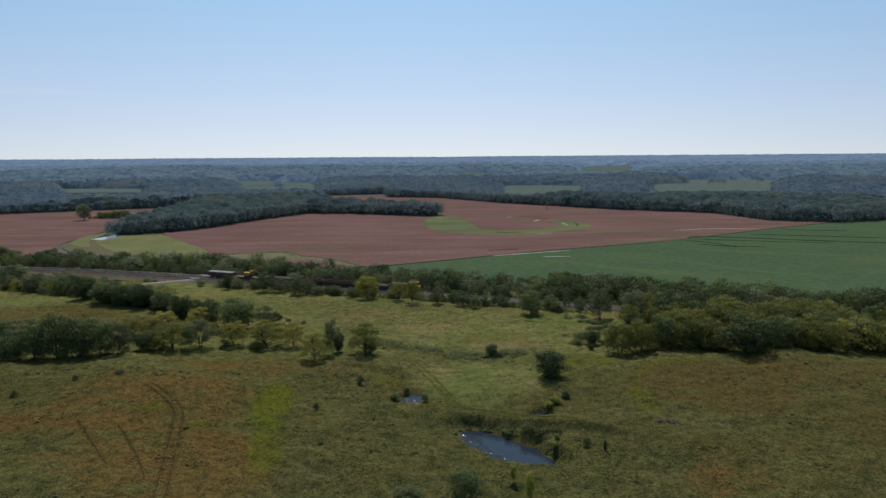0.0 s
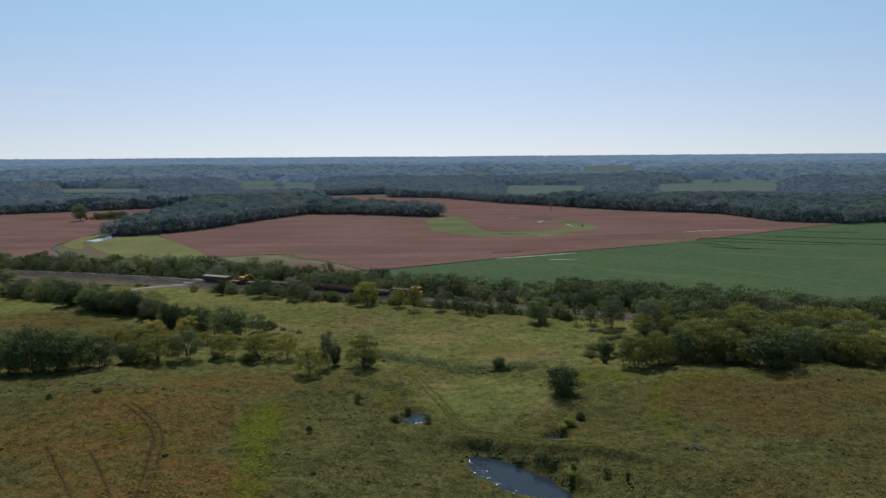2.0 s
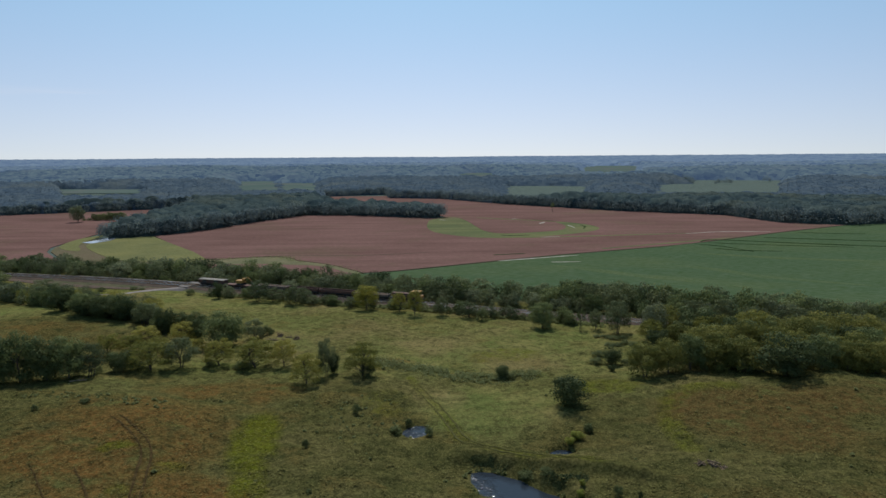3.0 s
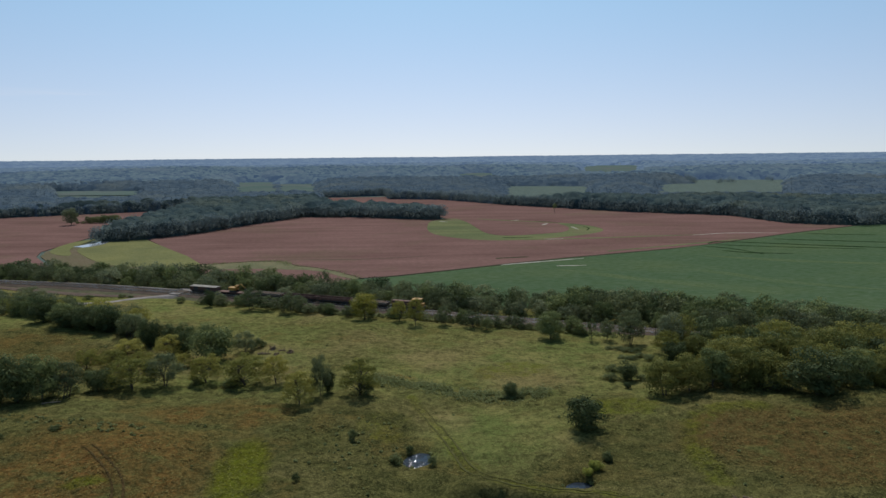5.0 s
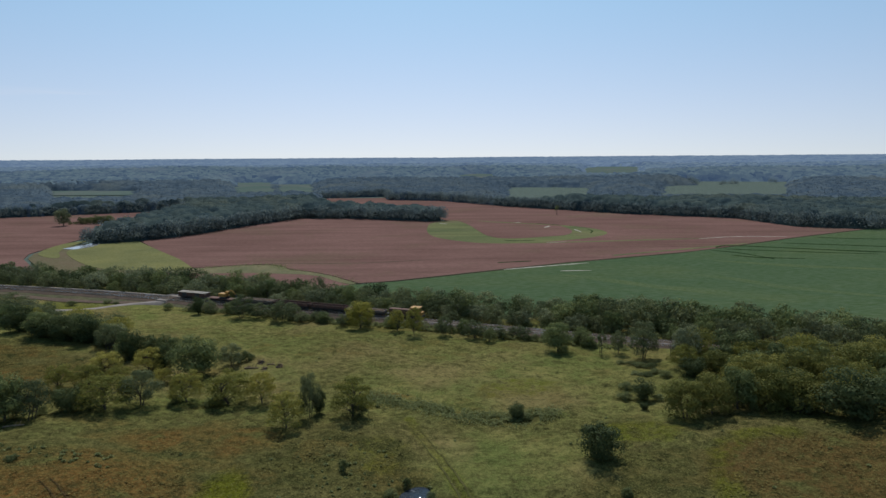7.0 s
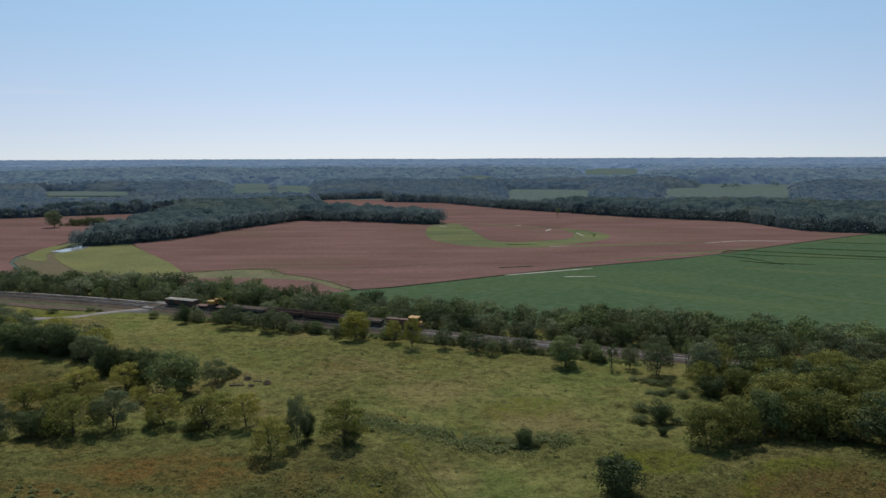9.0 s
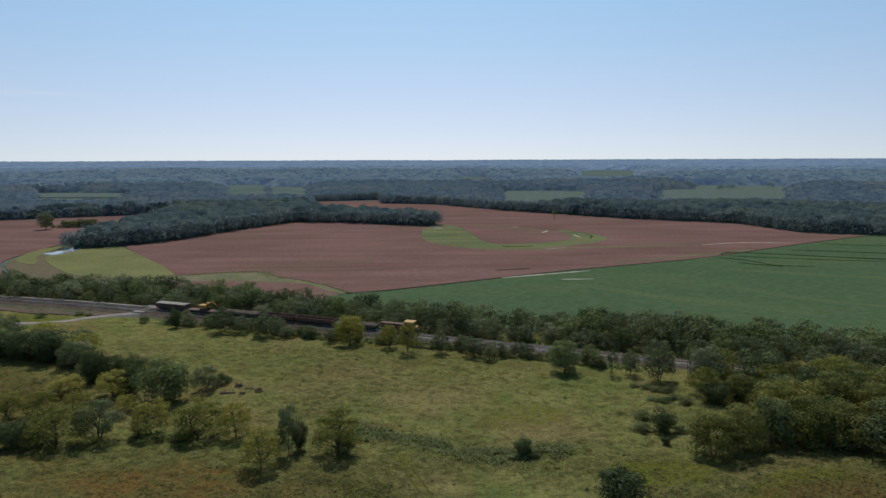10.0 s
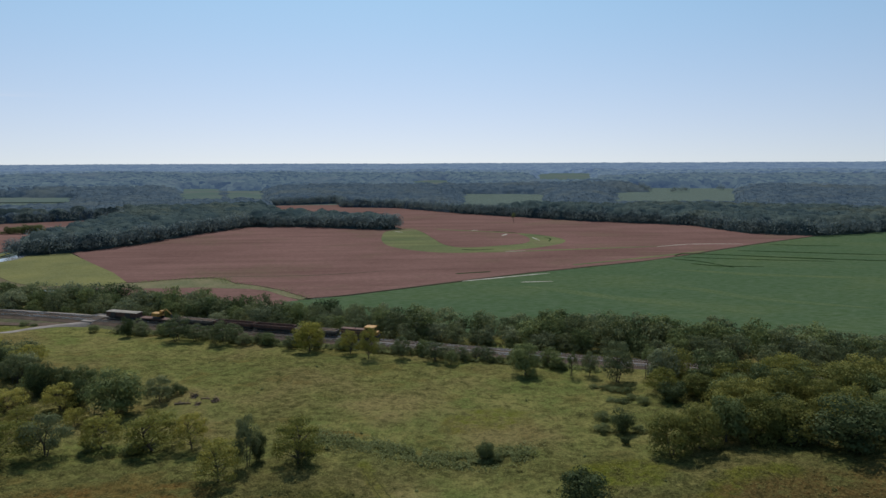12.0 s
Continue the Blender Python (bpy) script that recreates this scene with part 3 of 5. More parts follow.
field("yellow_field_tip", smooth_loop([(-256, 474), (-262, 458), (-258.5, 432), (-251, 411), (-239, 398), (-228, 392), (-231, 401), (-241, 416), (-248, 434), (-252, 455)], 3),
      M_YELLOW, 0.5, "yellow-green tip of the crop curling round the water")
field("stubble_field", [(-247, 455), (-254, 420), (-254, 412), (-244, 391), (-218, 360), (-203, 344), (-172, 341), (-143, 346), (-133, 356), (-172, 362), (-202, 394), (-219, 408), (-230, 424), (-236, 452)],
      M_DRYSTUBBLE, 0.38, "weedy brown stubble below the yellow crop")
field("weedy_strip", [(-133, 356.5), (-126, 357), (-117, 361.5), (-107, 365.5), (-93, 365.5), (-86, 360.5), (-79, 350.5), (-68, 344.5), (-54, 332.5), (-46, 322.5), (-38, 313), (-41, 310),
                      (-49, 318), (-59, 331), (-70, 337), (-80, 338.5), (-93, 342), (-107, 341), (-119, 341.5), (-132, 343), (-145, 345), (-160, 346)],
      M_STUBBLE, 0.3, "weedy green strip along the brown field's edge")
field("sorghum_patch", [(-41.5, 309.5), (-49, 317.5), (-59, 330.5), (-70, 336.5), (-80, 338), (-93, 341.5), (-107, 340.5), (-119, 341), (-132, 342.5), (-141, 343), (-137, 322), (-114, 312), (-92, 302), (-60, 296), (-45, 304)],
      M_MILO, 0.36, "patch of reddish-brown grain below the weedy strip")
field("bean_field", [(-20, 317), (68, 366), (142, 400), (179, 422), (246, 467), (328, 516), (420, 545), (700, 520), (900, 360), (700, 60), (420, 88), (225, 172), (100, 218), (-34, 270), (-48, 306)],
      M_BEAN, 0.4, "dark green bean field beyond the railway trees")


def strip(name, points, width, material, lift, label, category, steps=4, kind="structure", floor=None, taper=False):
    """A narrow band laid along a line on the ground."""
    line = smooth_loop(points, steps, False)
    verts = []
    for i, (x, y) in enumerate(line):
        a, b = line[max(i - 1, 0)], line[min(i + 1, len(line) - 1)]
        d = Vector((b[0] - a[0], b[1] - a[1])).normalized()
        w = width * (0.6 + 0.8 * float(value_noise(x, y, max(3, width * 2)))) * (1 if not taper else 0.15 + 0.85 * math.sin(math.pi * (i + 0.5) / len(line)) ** 0.6)
        for s in (-0.5, 0.5):
            px, py = x - d.y * w * s, y + d.x * w * s
            verts.append((px, py, (float(land(px, py)) if floor is None else floor) + lift))
    faces = [(2 * i, 2 * i + 2, 2 * i + 3, 2 * i + 1) for i in range(len(line) - 1)]
    ob = mesh_object(name, verts, faces, material)
    m = ob.modifiers.new("thick", "SOLIDIFY")
    m.thickness, m.offset = 0.05, -1
    return tagged(ob, label, category, kind=kind)


for side in (-0.8, 0.8):
    strip("wheel_track", [(x + 0.8 * side, y + 0.75 * side) for x, y in TRACKWAY[1:]], 0.4, M_TRACK, 0.09, "faint worn wheel track across the meadow", "track", 3, taper=True)
for rut, width in zip(RUTS, (0.36, 0.36, 0.3, 0.18)):
    strip("wheel_rut", rut, width, M_RUT, 0.1, "dark wheel rut worn into the pasture", "rut", 5, taper=True)
for at, w in (([(-4.3, 580.4), (2.7, 575.0)], 3.6), ([(32.0, 346.6), (50.7, 354.5), (80.2, 366.3)], 3.4), ([(60.5, 342.1), (76.6, 343.1)], 3.0), ([(178.7, 465.1), (209.4, 476.3), (244.6, 474.1)], 3.0), ([(59.2, 580.6), (68.2, 584.9)], 2.4), ([(103.8, 527.7), (105.6, 507.9)], 2.4)):
    strip("sand_wash", at, w * 0.55, M_SAND, 0.46, "pale sandy wash left bare in the crop", "sand", 12, floor=0.0, taper=True)
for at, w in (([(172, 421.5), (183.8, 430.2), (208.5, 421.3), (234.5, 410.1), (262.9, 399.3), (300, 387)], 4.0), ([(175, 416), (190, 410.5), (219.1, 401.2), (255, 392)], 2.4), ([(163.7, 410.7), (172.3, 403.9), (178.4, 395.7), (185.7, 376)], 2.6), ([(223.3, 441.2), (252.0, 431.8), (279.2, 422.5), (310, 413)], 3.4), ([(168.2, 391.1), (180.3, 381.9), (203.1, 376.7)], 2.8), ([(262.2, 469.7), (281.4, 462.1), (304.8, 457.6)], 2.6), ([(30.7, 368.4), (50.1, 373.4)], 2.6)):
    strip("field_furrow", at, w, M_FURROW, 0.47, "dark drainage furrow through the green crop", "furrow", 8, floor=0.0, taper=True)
for at, w in (([(58, 333), (71.1, 323.5), (94.8, 303), (113.2, 292.5), (126.5, 280.5), (143, 270)], 8.0), ([(112, 338), (136.5, 319.4), (152.1, 298.5), (171.8, 286), (190, 276)], 7.0), ([(150, 372), (190, 352), (240, 338)], 7.0)):
    strip("pale_crop_band", at, w, M_PALEBEAN, 0.415, "paler yellow-green band through the bean rows", "crop band", 8, floor=0.0, taper=True)
strip("field_margin", [(-40, 313), (-21, 318.6), (68, 367.6), (142, 401.6), (179, 423.6), (246, 468.6), (328, 517.6)], 1.3, M_SOIL, 0.46, "dark bare margin between two crops", "field margin", floor=0.0)
strip("grass_margin", [(100, 392), (142, 412), (200, 440)], 3.0, M_WATERWAY, 0.47, "grassy margin between two crops", "field margin", floor=0.0)


strip("grassed_draw", [(55.7, 447.1), (99.1, 453.5), (139.7, 460.3), (181.6, 467.3)], 4.5, M_WATERWAY, 0.46, "faint grassy draw crossing the brown field", "waterway", 8, floor=0.0, taper=True)
strip("grassed_draw", [(97.8, 556), (84, 566), (66, 577), (46, 588), (30, 600)], 4.5, M_WATERWAY, 0.46, "faint grassy draw crossing the brown field", "waterway", 8, floor=0.0, taper=True)
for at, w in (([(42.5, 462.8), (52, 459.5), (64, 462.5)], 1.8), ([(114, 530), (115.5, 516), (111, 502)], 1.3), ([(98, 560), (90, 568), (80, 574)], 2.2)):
    strip("field_furrow", at, w, M_FURROW, 0.48, "dark gully in the grassed waterway", "furrow", 8, floor=0.0, taper=True)
for at, w in (([(82, 541), (88, 553)], 2.2), ([(70, 449.5), (84, 452.5)], 1.2)):
    strip("sand_wash", at, w, M_SAND, 0.49, "pale sandy wash left bare in the crop", "sand", 12, floor=0.0, taper=True)
strip("crop_row_gap", [(-109.3, 364.8), (-82.4, 369.3), (-44.6, 369.6), (-7.2, 379.9)], 1.2, M_SOIL, 0.45, "dark gap between blocks of the brown crop", "row gap", 8, floor=0.0, taper=True)


def water(name, centre, a, b, turn, level, label, material):
    verts = [(centre[0], centre[1], level)]
    for i in range(48):
        t = i / 48 * math.tau
        p, q = a * 1.25 * math.cos(t), b * 1.25 * math.sin(t)
        verts.append((centre[0] + p * math.cos(turn) - q * math.sin(turn), centre[1] + p * math.sin(turn) + q * math.cos(turn), level))
    tagged(mesh_object(name, verts, [(0, i + 1, (i + 1) % 48 + 1) for i in range(48)], material), label, "water", kind="structure")


for (cx, cy, a, b, turn, level), label in zip(PONDS, ("stock pond with rippled dark water below its dam", "small round pool among bushes", "little pool under a weedy bank")):
    water("pond", (cx, cy), a, b, turn, level, label, M_WATER)
strip("river", [(-243.6, 430), (-240.5, 438), (-239.5, 448), (-241, 459)], 10.0, M_CALM, 0.56, "bright bend of water beside the yellow field", "water", floor=0.0)
strip("creek", [(-166, 338), (-156, 334), (-148, 331)], 6.0, M_CALM, 0.5, "glint of creek water behind the trees", "water", floor=0.0)


# ---------------------------------------------------------------- the woods
TONGUE = [(-246, 456), (-216, 472), (-193, 505), (-167, 576), (-141, 636), (-91, 632), (-14, 599), (-3, 606), (-16, 650), (-110, 700), (-150, 760),
          (-230, 740), (-278, 696), (-262, 610), (-258, 520)]
WOOD = [(-2000, 100), (-900, 400), (-700, 530), (-640, 560), (-451, 659), (-301, 740), (-276, 697), (-150, 705), (-150, 800), (-180, 938), (-89, 972), (-77, 897), (-7, 877), (74, 769),
        (179, 668), (269, 612), (279, 575), (287, 543), (332, 519), (420, 548), (700, 522), (900, 362), (1500, 300), (5300, 700), (5300, 5300), (-5300, 5300), (-5300, 0)]
CLEARINGS = [[(-516, 846), (-680, 1110), (-610, 1112), (-535, 1105), (-411, 841)], [(-300, 926), (-451, 1378), (-410, 1374), (-369, 1369), (-246, 921)],
             [(-240, 945), (-340, 1304), (-310, 1306), (-274, 1314), (-194, 938)], [(74, 788), (110, 1179), (180, 1158), (249, 1141), (168, 775)],
             [(271, 829), (385, 1160), (452, 1175), (475, 1290), (543, 1278), (652, 1248), (416, 802)], [(292, 1391), (500, 2350), (590, 2560), (697, 2356), (388, 1330)],
             [(25, 1376), (30, 1640), (74, 1700), (119, 1690), (92, 1337)]]
# hazy clearings that lie among the backdrop woods
FAR_CLEARINGS = CLEARINGS[:3] + CLEARINGS[5:]


def inside(x, y, loop):
    hit = np.zeros(np.shape(x), bool)
    for (ax, ay), (bx, by) in zip(loop, loop[1:] + loop[:1]):
        cross = (ay > y) != (by > y)
        with np.errstate(divide="ignore", invalid="ignore"):
            hit ^= cross & (x < (bx - ax) * (y - ay) / (by - ay if by != ay else 1e-9) + ax)
    return hit


def wooded(x, y):
    w = 7 * (value_noise(x, y, 14) - 0.5)
    z = 7 * (value_noise(x + 90, y, 14) - 0.5)
    m = inside(x + w, y + z, TONGUE) | inside(x + w, y + z, WOOD)
    for c in CLEARINGS:
        m &= ~inside(x + 2 * w, y + 2 * z, c)
    return m


def crown_tops(x, y, size):
    """Rounded treetops set close together, from 0 in the gaps to 1 on top."""
    i, j = np.floor(x / size).astype(int), np.floor(y / size).astype(int)
    best = np.zeros(np.shape(x))
    for p in (-1, 0, 1):
        for q in (-1, 0, 1):
            a, b = GRID[(i + p) % 256, (j + q) % 256], GRID[(j + q + 77) % 256, (i + p + 31) % 256]
            cx, cy = (i + p + 0.15 + 0.7 * a) * size, (j + q + 0.15 + 0.7 * b) * size
            r = size * (0.62 + 0.25 * b)
            d2 = ((x - cx) ** 2 + (y - cy) ** 2) / r ** 2
            best = np.maximum(best, np.sqrt(np.maximum(1 - d2, 0)) * (0.75 + 0.25 * a))
    return best


def canopy_height(X, Y, size, tall):
    """Where the woods stand, and the height of their rounded tops."""
    R = np.hypot(X, Y)
    keep = wooded(X, Y)
    full = sum(wooded(X + 7 * math.cos(a), Y + 7 * math.sin(a)) * 1.0 for a in np.arange(0, 6.2, math.tau / 6)) / 6
    # young growth along the clearings
    young = np.zeros(np.shape(X))
    for c in CLEARINGS:
        for reach in (12, 26, 40):
            young += sum(inside(X + reach * math.cos(a), Y + reach * math.sin(a), c) * 1.0 for a in np.arange(0, 6.2, math.tau / 6)) / 18
    tall = (tall + (19 - tall) * rise(1200, 1420, R)) * (1 - 0.75 * np.clip(2.2 * young, 0, 1))
    top = crown_tops(X, Y, size) * 0.95 + crown_tops(X + 300, Y, size * 2.1) * 0.5
    deep = 0.25 + 0.75 * full
    body = tall * deep * (0.2 + (0.3 * value_noise(X, Y, 75) + 0.25 * value_noise(X, Y, 210)) * (1 - 0.55 * rise(1500, 2500, R)))
    return keep, land(X, Y) + np.where(keep, 0.8 * body + tall * 0.55 * top * (0.3 + 0.7 * full), -0.6)


def canopy(name, r0, r1, grow, step, size, tall, material, label, kind):
    rings = [r0]
    while rings[-1] < r1:
        rings.append(rings[-1] * grow)
    ang = np.radians(np.arange(-47, 47, step))
    R, A = np.meshgrid(np.array(rings), ang)
    X, Y = R * np.sin(A), R * np.cos(A)
    keep, Z = canopy_height(X, Y, size, tall)
    n, k = R.shape
    idx = np.arange(n * k).reshape(n, k)
    quads = np.stack([idx[:-1, :-1], idx[:-1, 1:], idx[1:, 1:], idx[1:, :-1]], -1).reshape(-1, 4)[:, ::-1]
    flat = keep.ravel()
    quads = quads[flat[quads].any(1)]
    used = np.unique(quads)
    remap = np.zeros(n * k, int)
    remap[used] = np.arange(len(used))
    verts = np.stack([X.ravel(), Y.ravel(), Z.ravel()], 1)[used]
    tagged(new(name, array_mesh(name, verts, remap[quads], material, smooth=True)), label, "wood", kind=kind)


canopy("far_woods", 430, 800, 1.0032, 0.13, 12.0, 14.0, M_CANOPY, "dense dark woods with rounded treetops, tinted bluish for haze", "stuff")
canopy("bottomland_woods", 792, 1330, 1.004, 0.15, 11.0, 12.0, M_BOTTOM, "bottomland woods with rounded treetops, tinted bluer for haze", "stuff")
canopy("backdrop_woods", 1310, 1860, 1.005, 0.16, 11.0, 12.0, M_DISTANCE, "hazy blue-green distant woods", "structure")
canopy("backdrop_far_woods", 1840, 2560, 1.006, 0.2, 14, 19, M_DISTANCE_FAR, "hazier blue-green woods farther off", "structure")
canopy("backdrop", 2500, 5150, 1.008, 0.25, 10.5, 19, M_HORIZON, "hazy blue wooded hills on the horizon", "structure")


def backdrop_clearing(loop):
    """A pale clearing in the hazy distance."""
    xs, ys = [p[0] for p in loop], [p[1] for p in loop]
    X, Y = np.meshgrid(np.arange(min(xs) - 20, max(xs) + 20, 10.0), np.arange(max(min(ys), 1000), max(ys) + 20, 10.0))
    n, k = X.shape
    idx = np.arange(n * k).reshape(n, k)
    quads = np.stack([idx[:-1, :-1], idx[:-1, 1:], idx[1:, 1:], idx[1:, :-1]], -1).reshape(-1, 4)
    quads = quads[inside(X, Y, loop).ravel()[quads].any(1)]
    used = np.unique(quads)
    remap = np.zeros(n * k, int)
    remap[used] = np.arange(len(used))
    verts = np.stack([X.ravel(), Y.ravel(), land(X, Y).ravel() + 1.0], 1)[used]
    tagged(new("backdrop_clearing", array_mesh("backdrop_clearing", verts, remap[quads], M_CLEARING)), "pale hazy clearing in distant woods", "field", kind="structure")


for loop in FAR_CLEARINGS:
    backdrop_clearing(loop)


def leaf_clumps(centres, out, size, rng, flat=0.5):
    """A three-cornered clump of leaves at each centre, turned at random but leaning outwards."""
    n = len(centres)
    normal = rng.normal(size=(n, 3)) + out * flat * 2
    normal /= np.linalg.norm(normal, axis=1)[:, None] + 1e-9
    side = np.cross(normal, rng.normal(size=(n, 3)))
    side /= np.linalg.norm(side, axis=1)[:, None] + 1e-9
    up = np.cross(normal, side)
    s = (size * rng.uniform(0.6, 1.35, n))[:, None]
    t = s * rng.uniform(0.6, 1.0, n)[:, None]
    v = np.stack([centres - side * s - up * t * 0.55, centres + side * s - up * t * 0.55, centres + up * t * 1.1], 1).reshape(-1, 3)
    return v, np.arange(3 * n).reshape(-1, 3)


def shell(n, rng, low=-1.0):
    d = rng.normal(size=(n * 2, 3))
    d /= np.linalg.norm(d, axis=1)[:, None]
    d = d[d[:, 2] > low][:n]
    return d, d * (rng.random(len(d)) ** 0.3)[:, None]


def woods_foliage():
    """Leaf clumps that break up the woods' edges and treetops."""
    rng = np.random.default_rng(11)
    cs, outs, sizes = [], [], []

    def crown(x, y, z0, height, radius, n, size):
        d, p = shell(n, rng, -0.7)
        cs.append(np.array([x, y, z0 + height * 0.55]) + p * np.array([radius, radius, height * 0.5]))
        outs.append(d)
        sizes.append(np.full(len(d), size))

    edges = [(TONGUE[:9], 4.0, 300), (TONGUE[11:] + TONGUE[:1], 6.0, 120), (WOOD[3:7], 5.0, 190), (WOOD[9:20], 4.6, 190),
             ([(451, 1172), (476, 1292)], 6.5, 90), ([(480, 1150), (512, 1148)], 5, 130), ([(592, 1195), (604, 1194)], 5, 130)]
    for line, gap, n in edges:
        for (ax, ay), (bx, by) in zip(line, line[1:]):
            length = math.hypot(bx - ax, by - ay)
            for s in np.arange(0, length, gap):
                x, y = ax + (bx - ax) * s / length + rng.normal() * 1.5, ay + (by - ay) * s / length + rng.normal() * 1.5 - 2.0
                h = rng.uniform(8.5, 15.5)
                crown(x, y, float(far_land(x, y)) - 0.8, h, h * rng.uniform(0.4, 0.5), n, 0.55)
    rim = sum(len(p) for p in cs)
    # leaves over the treetops
    for r0, r1, n, size, tall, leaf in ((440, 800, 150000, 12.0, 14.0, 0.5), (792, 1310, 120000, 11.0, 12.0, 0.7)):
        r, a = np.sqrt(rng.uniform(r0 * r0, r1 * r1, n)), np.radians(rng.uniform(-44, 44, n))
        x, y = r * np.sin(a), r * np.cos(a)
        ok = wooded(x, y)
        x, y = x[ok], y[ok]
        (_, z), (_, zx), (_, zy) = canopy_height(x, y, size, tall), canopy_height(x + 1, y, size, tall), canopy_height(x, y + 1, size, tall)
        slope = np.clip(np.stack([z - zx, z - zy], 1), -1.5, 1.5)
        cs.append(np.column_stack([x, y, z + rng.uniform(-0.2, 0.45, len(x))]))
        out = np.column_stack([slope, np.ones(len(x))])
        outs.append(out / np.linalg.norm(out, axis=1)[:, None])
        sizes.append(np.full(len(x), leaf))
    c, o, s = np.concatenate(cs), np.concatenate(outs), np.concatenate(sizes)
    far, edge = np.hypot(c[:, 0], c[:, 1]) > 795, np.arange(len(c)) < rim
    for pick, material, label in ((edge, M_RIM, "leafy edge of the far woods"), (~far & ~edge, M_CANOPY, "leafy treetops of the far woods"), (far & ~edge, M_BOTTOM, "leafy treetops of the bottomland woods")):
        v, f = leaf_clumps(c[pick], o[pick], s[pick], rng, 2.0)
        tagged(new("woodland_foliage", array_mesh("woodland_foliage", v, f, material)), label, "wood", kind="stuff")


woods_foliage()


# ---------------------------------------------------------------- the railway
RAIL_TURN = math.degrees(math.atan2(RAIL_ALONG[1], RAIL_ALONG[0]))
RAIL_BASE = pose(RAIL_AT[0], RAIL_AT[1], 0, 0, 0, RAIL_TURN)


def along_rail(name, profile, material, label, category, u0=-420, u1=260, step=4.0, rough=0.0):
    """A band with that cross-section (across, height), laid along the railway."""
    us = np.arange(u0, u1 + step, step)
    verts, k = [], len(profile)
    for u in us:
        for v, z in profile:
            x, y = rail_xy(u, v)
            verts.append((x, y, z + rough * (float(value_noise(x, y, 2.5)) - 0.5)))
    faces = [(i * k + j, i * k + j + 1, (i + 1) * k + j + 1, (i + 1) * k + j) for i in range(len(us) - 1) for j in range(k - 1)]
    faces = [f[::-1] for f in faces]
    return tagged(mesh_object(name, verts, faces, material), label, category, kind="structure")


along_rail("railway_embankment", [(-9, 0.4), (-4.6, RAIL_BED - 0.15), (-3.9, RAIL_BED + 0.05), (-3.5, RAIL_BED + 0.3), (-0.6, RAIL_BED + 0.3), (-0.4, RAIL_BED + 0.2), (0.4, RAIL_BED + 0.2),
                                  (0.6, RAIL_BED + 0.3), (3.5, RAIL_BED + 0.3), (3.9, RAIL_BED), (4.4, RAIL_BED), (9, 0.2)], M_BALLAST, "brown stone ballast bed of a double railway line", "railway", rough=0.12)
along_rail("service_road", [(4.3, RAIL_BED - 0.3), (4.35, RAIL_BED + 0.06), (5.8, RAIL_BED + 0.02), (6.4, RAIL_BED - 1.5)], M_GRAVEL, "pale gravel service road along the railway", "road", u1=-84, rough=0.05)
along_rail("gravel_pull_off", [(5.0, RAIL_BED - 0.5), (5.2, RAIL_BED + 0.1), (8.8, RAIL_BED - 0.1), (9.6, RAIL_BED - 2.6)], M_GRAVEL, "wide pale gravel pull-off beside the track", "road", u0=-120, u1=-84, rough=0.08)
# added pale strip that stands in for the glint of the thin rails
along_rail("gravel_shoulder", [(-0.4, RAIL_BED + 0.1), (-0.2, RAIL_BED + 0.3), (0.2, RAIL_BED + 0.3), (0.4, RAIL_BED + 0.1)], M_GRAVEL, "thin pale strip between the tracks, painted in for the rails' glint", "gravel", u0=-36, rough=0.04)
RAIL_TOP = RAIL_BED + 0.3 + 0.10 + 0.17


def track(v0):
    t = tagged(new("railway_track"), "worn steel railway track on wooden ties", "railway track", "double railway line", "structure")
    for v in (v0 - 0.72, v0 + 0.72):
        section = [(-0.075, -0.17), (-0.075, -0.145), (-0.012, -0.14), (-0.012, -0.045), (-0.055, -0.04), (-0.055, 0.0), (0.055, 0.0), (0.055, -0.04), (0.012, -0.045), (0.012, -0.14), (0.075, -0.145), (0.075, -0.17)]
        us, k = np.arange(-420, 261, 10.0), len(section)
        verts = [(*rail_xy(u, v + dv), RAIL_TOP + dz) for u in us for dv, dz in section]
        faces = [(i * k + j, (i + 1) * k + j, (i + 1) * k + j + 1, i * k + j + 1) for i in range(len(us) - 1) for j in range(k - 1)]
        mesh_object("rail", verts, faces, M_STEEL, t)
    verts, faces = [], []
    for i in range(950):
        u = -330 + i * 0.6
        b = len(verts)
        for z in (RAIL_TOP - 0.27, RAIL_TOP - 0.17):
            for du, dv in ((-0.11, -1.3), (0.11, -1.3), (0.11, 1.3), (-0.11, 1.3)):
                x, y = rail_xy(u + du, v0 + dv)
                verts.append((x, y, z))
        faces += [(b + 4, b + 5, b + 6, b + 7), (b, b + 1, b + 5, b + 4), (b + 2, b + 3, b + 7, b + 6), (b + 1, b + 2, b + 6, b + 5), (b + 3, b, b + 4, b + 7)]
    tagged(mesh_object("ties", verts, faces, M_TIE, t), kind="stuff")


along_rail("verge_bank", [(-9.8, 0.1), (-9.0, 0.55), (-7.2, 1.75), (-5.3, RAIL_BED - 0.38)], M_STUBBLE, "weedy bank below the railway ballast", "bank", u0=-330, u1=120, step=2.0, rough=0.35)
track(-2.05)
track(2.05)
strip("bare_bank", [rail_xy(u, -9.3) for u in range(-300, -117, 12)], 5.0, M_BALLAST, 0.22, "bare brown bank below the railway", "bank", 3)


# ---------------------------------------------------------------- the work train on the far track
def car_base(name, u, label, category):
    x, y = rail_xy(u, 2.05)
    return thing(name, pose(x, y, RAIL_TOP, 0, 0, RAIL_TURN), label, category, "railway work train")


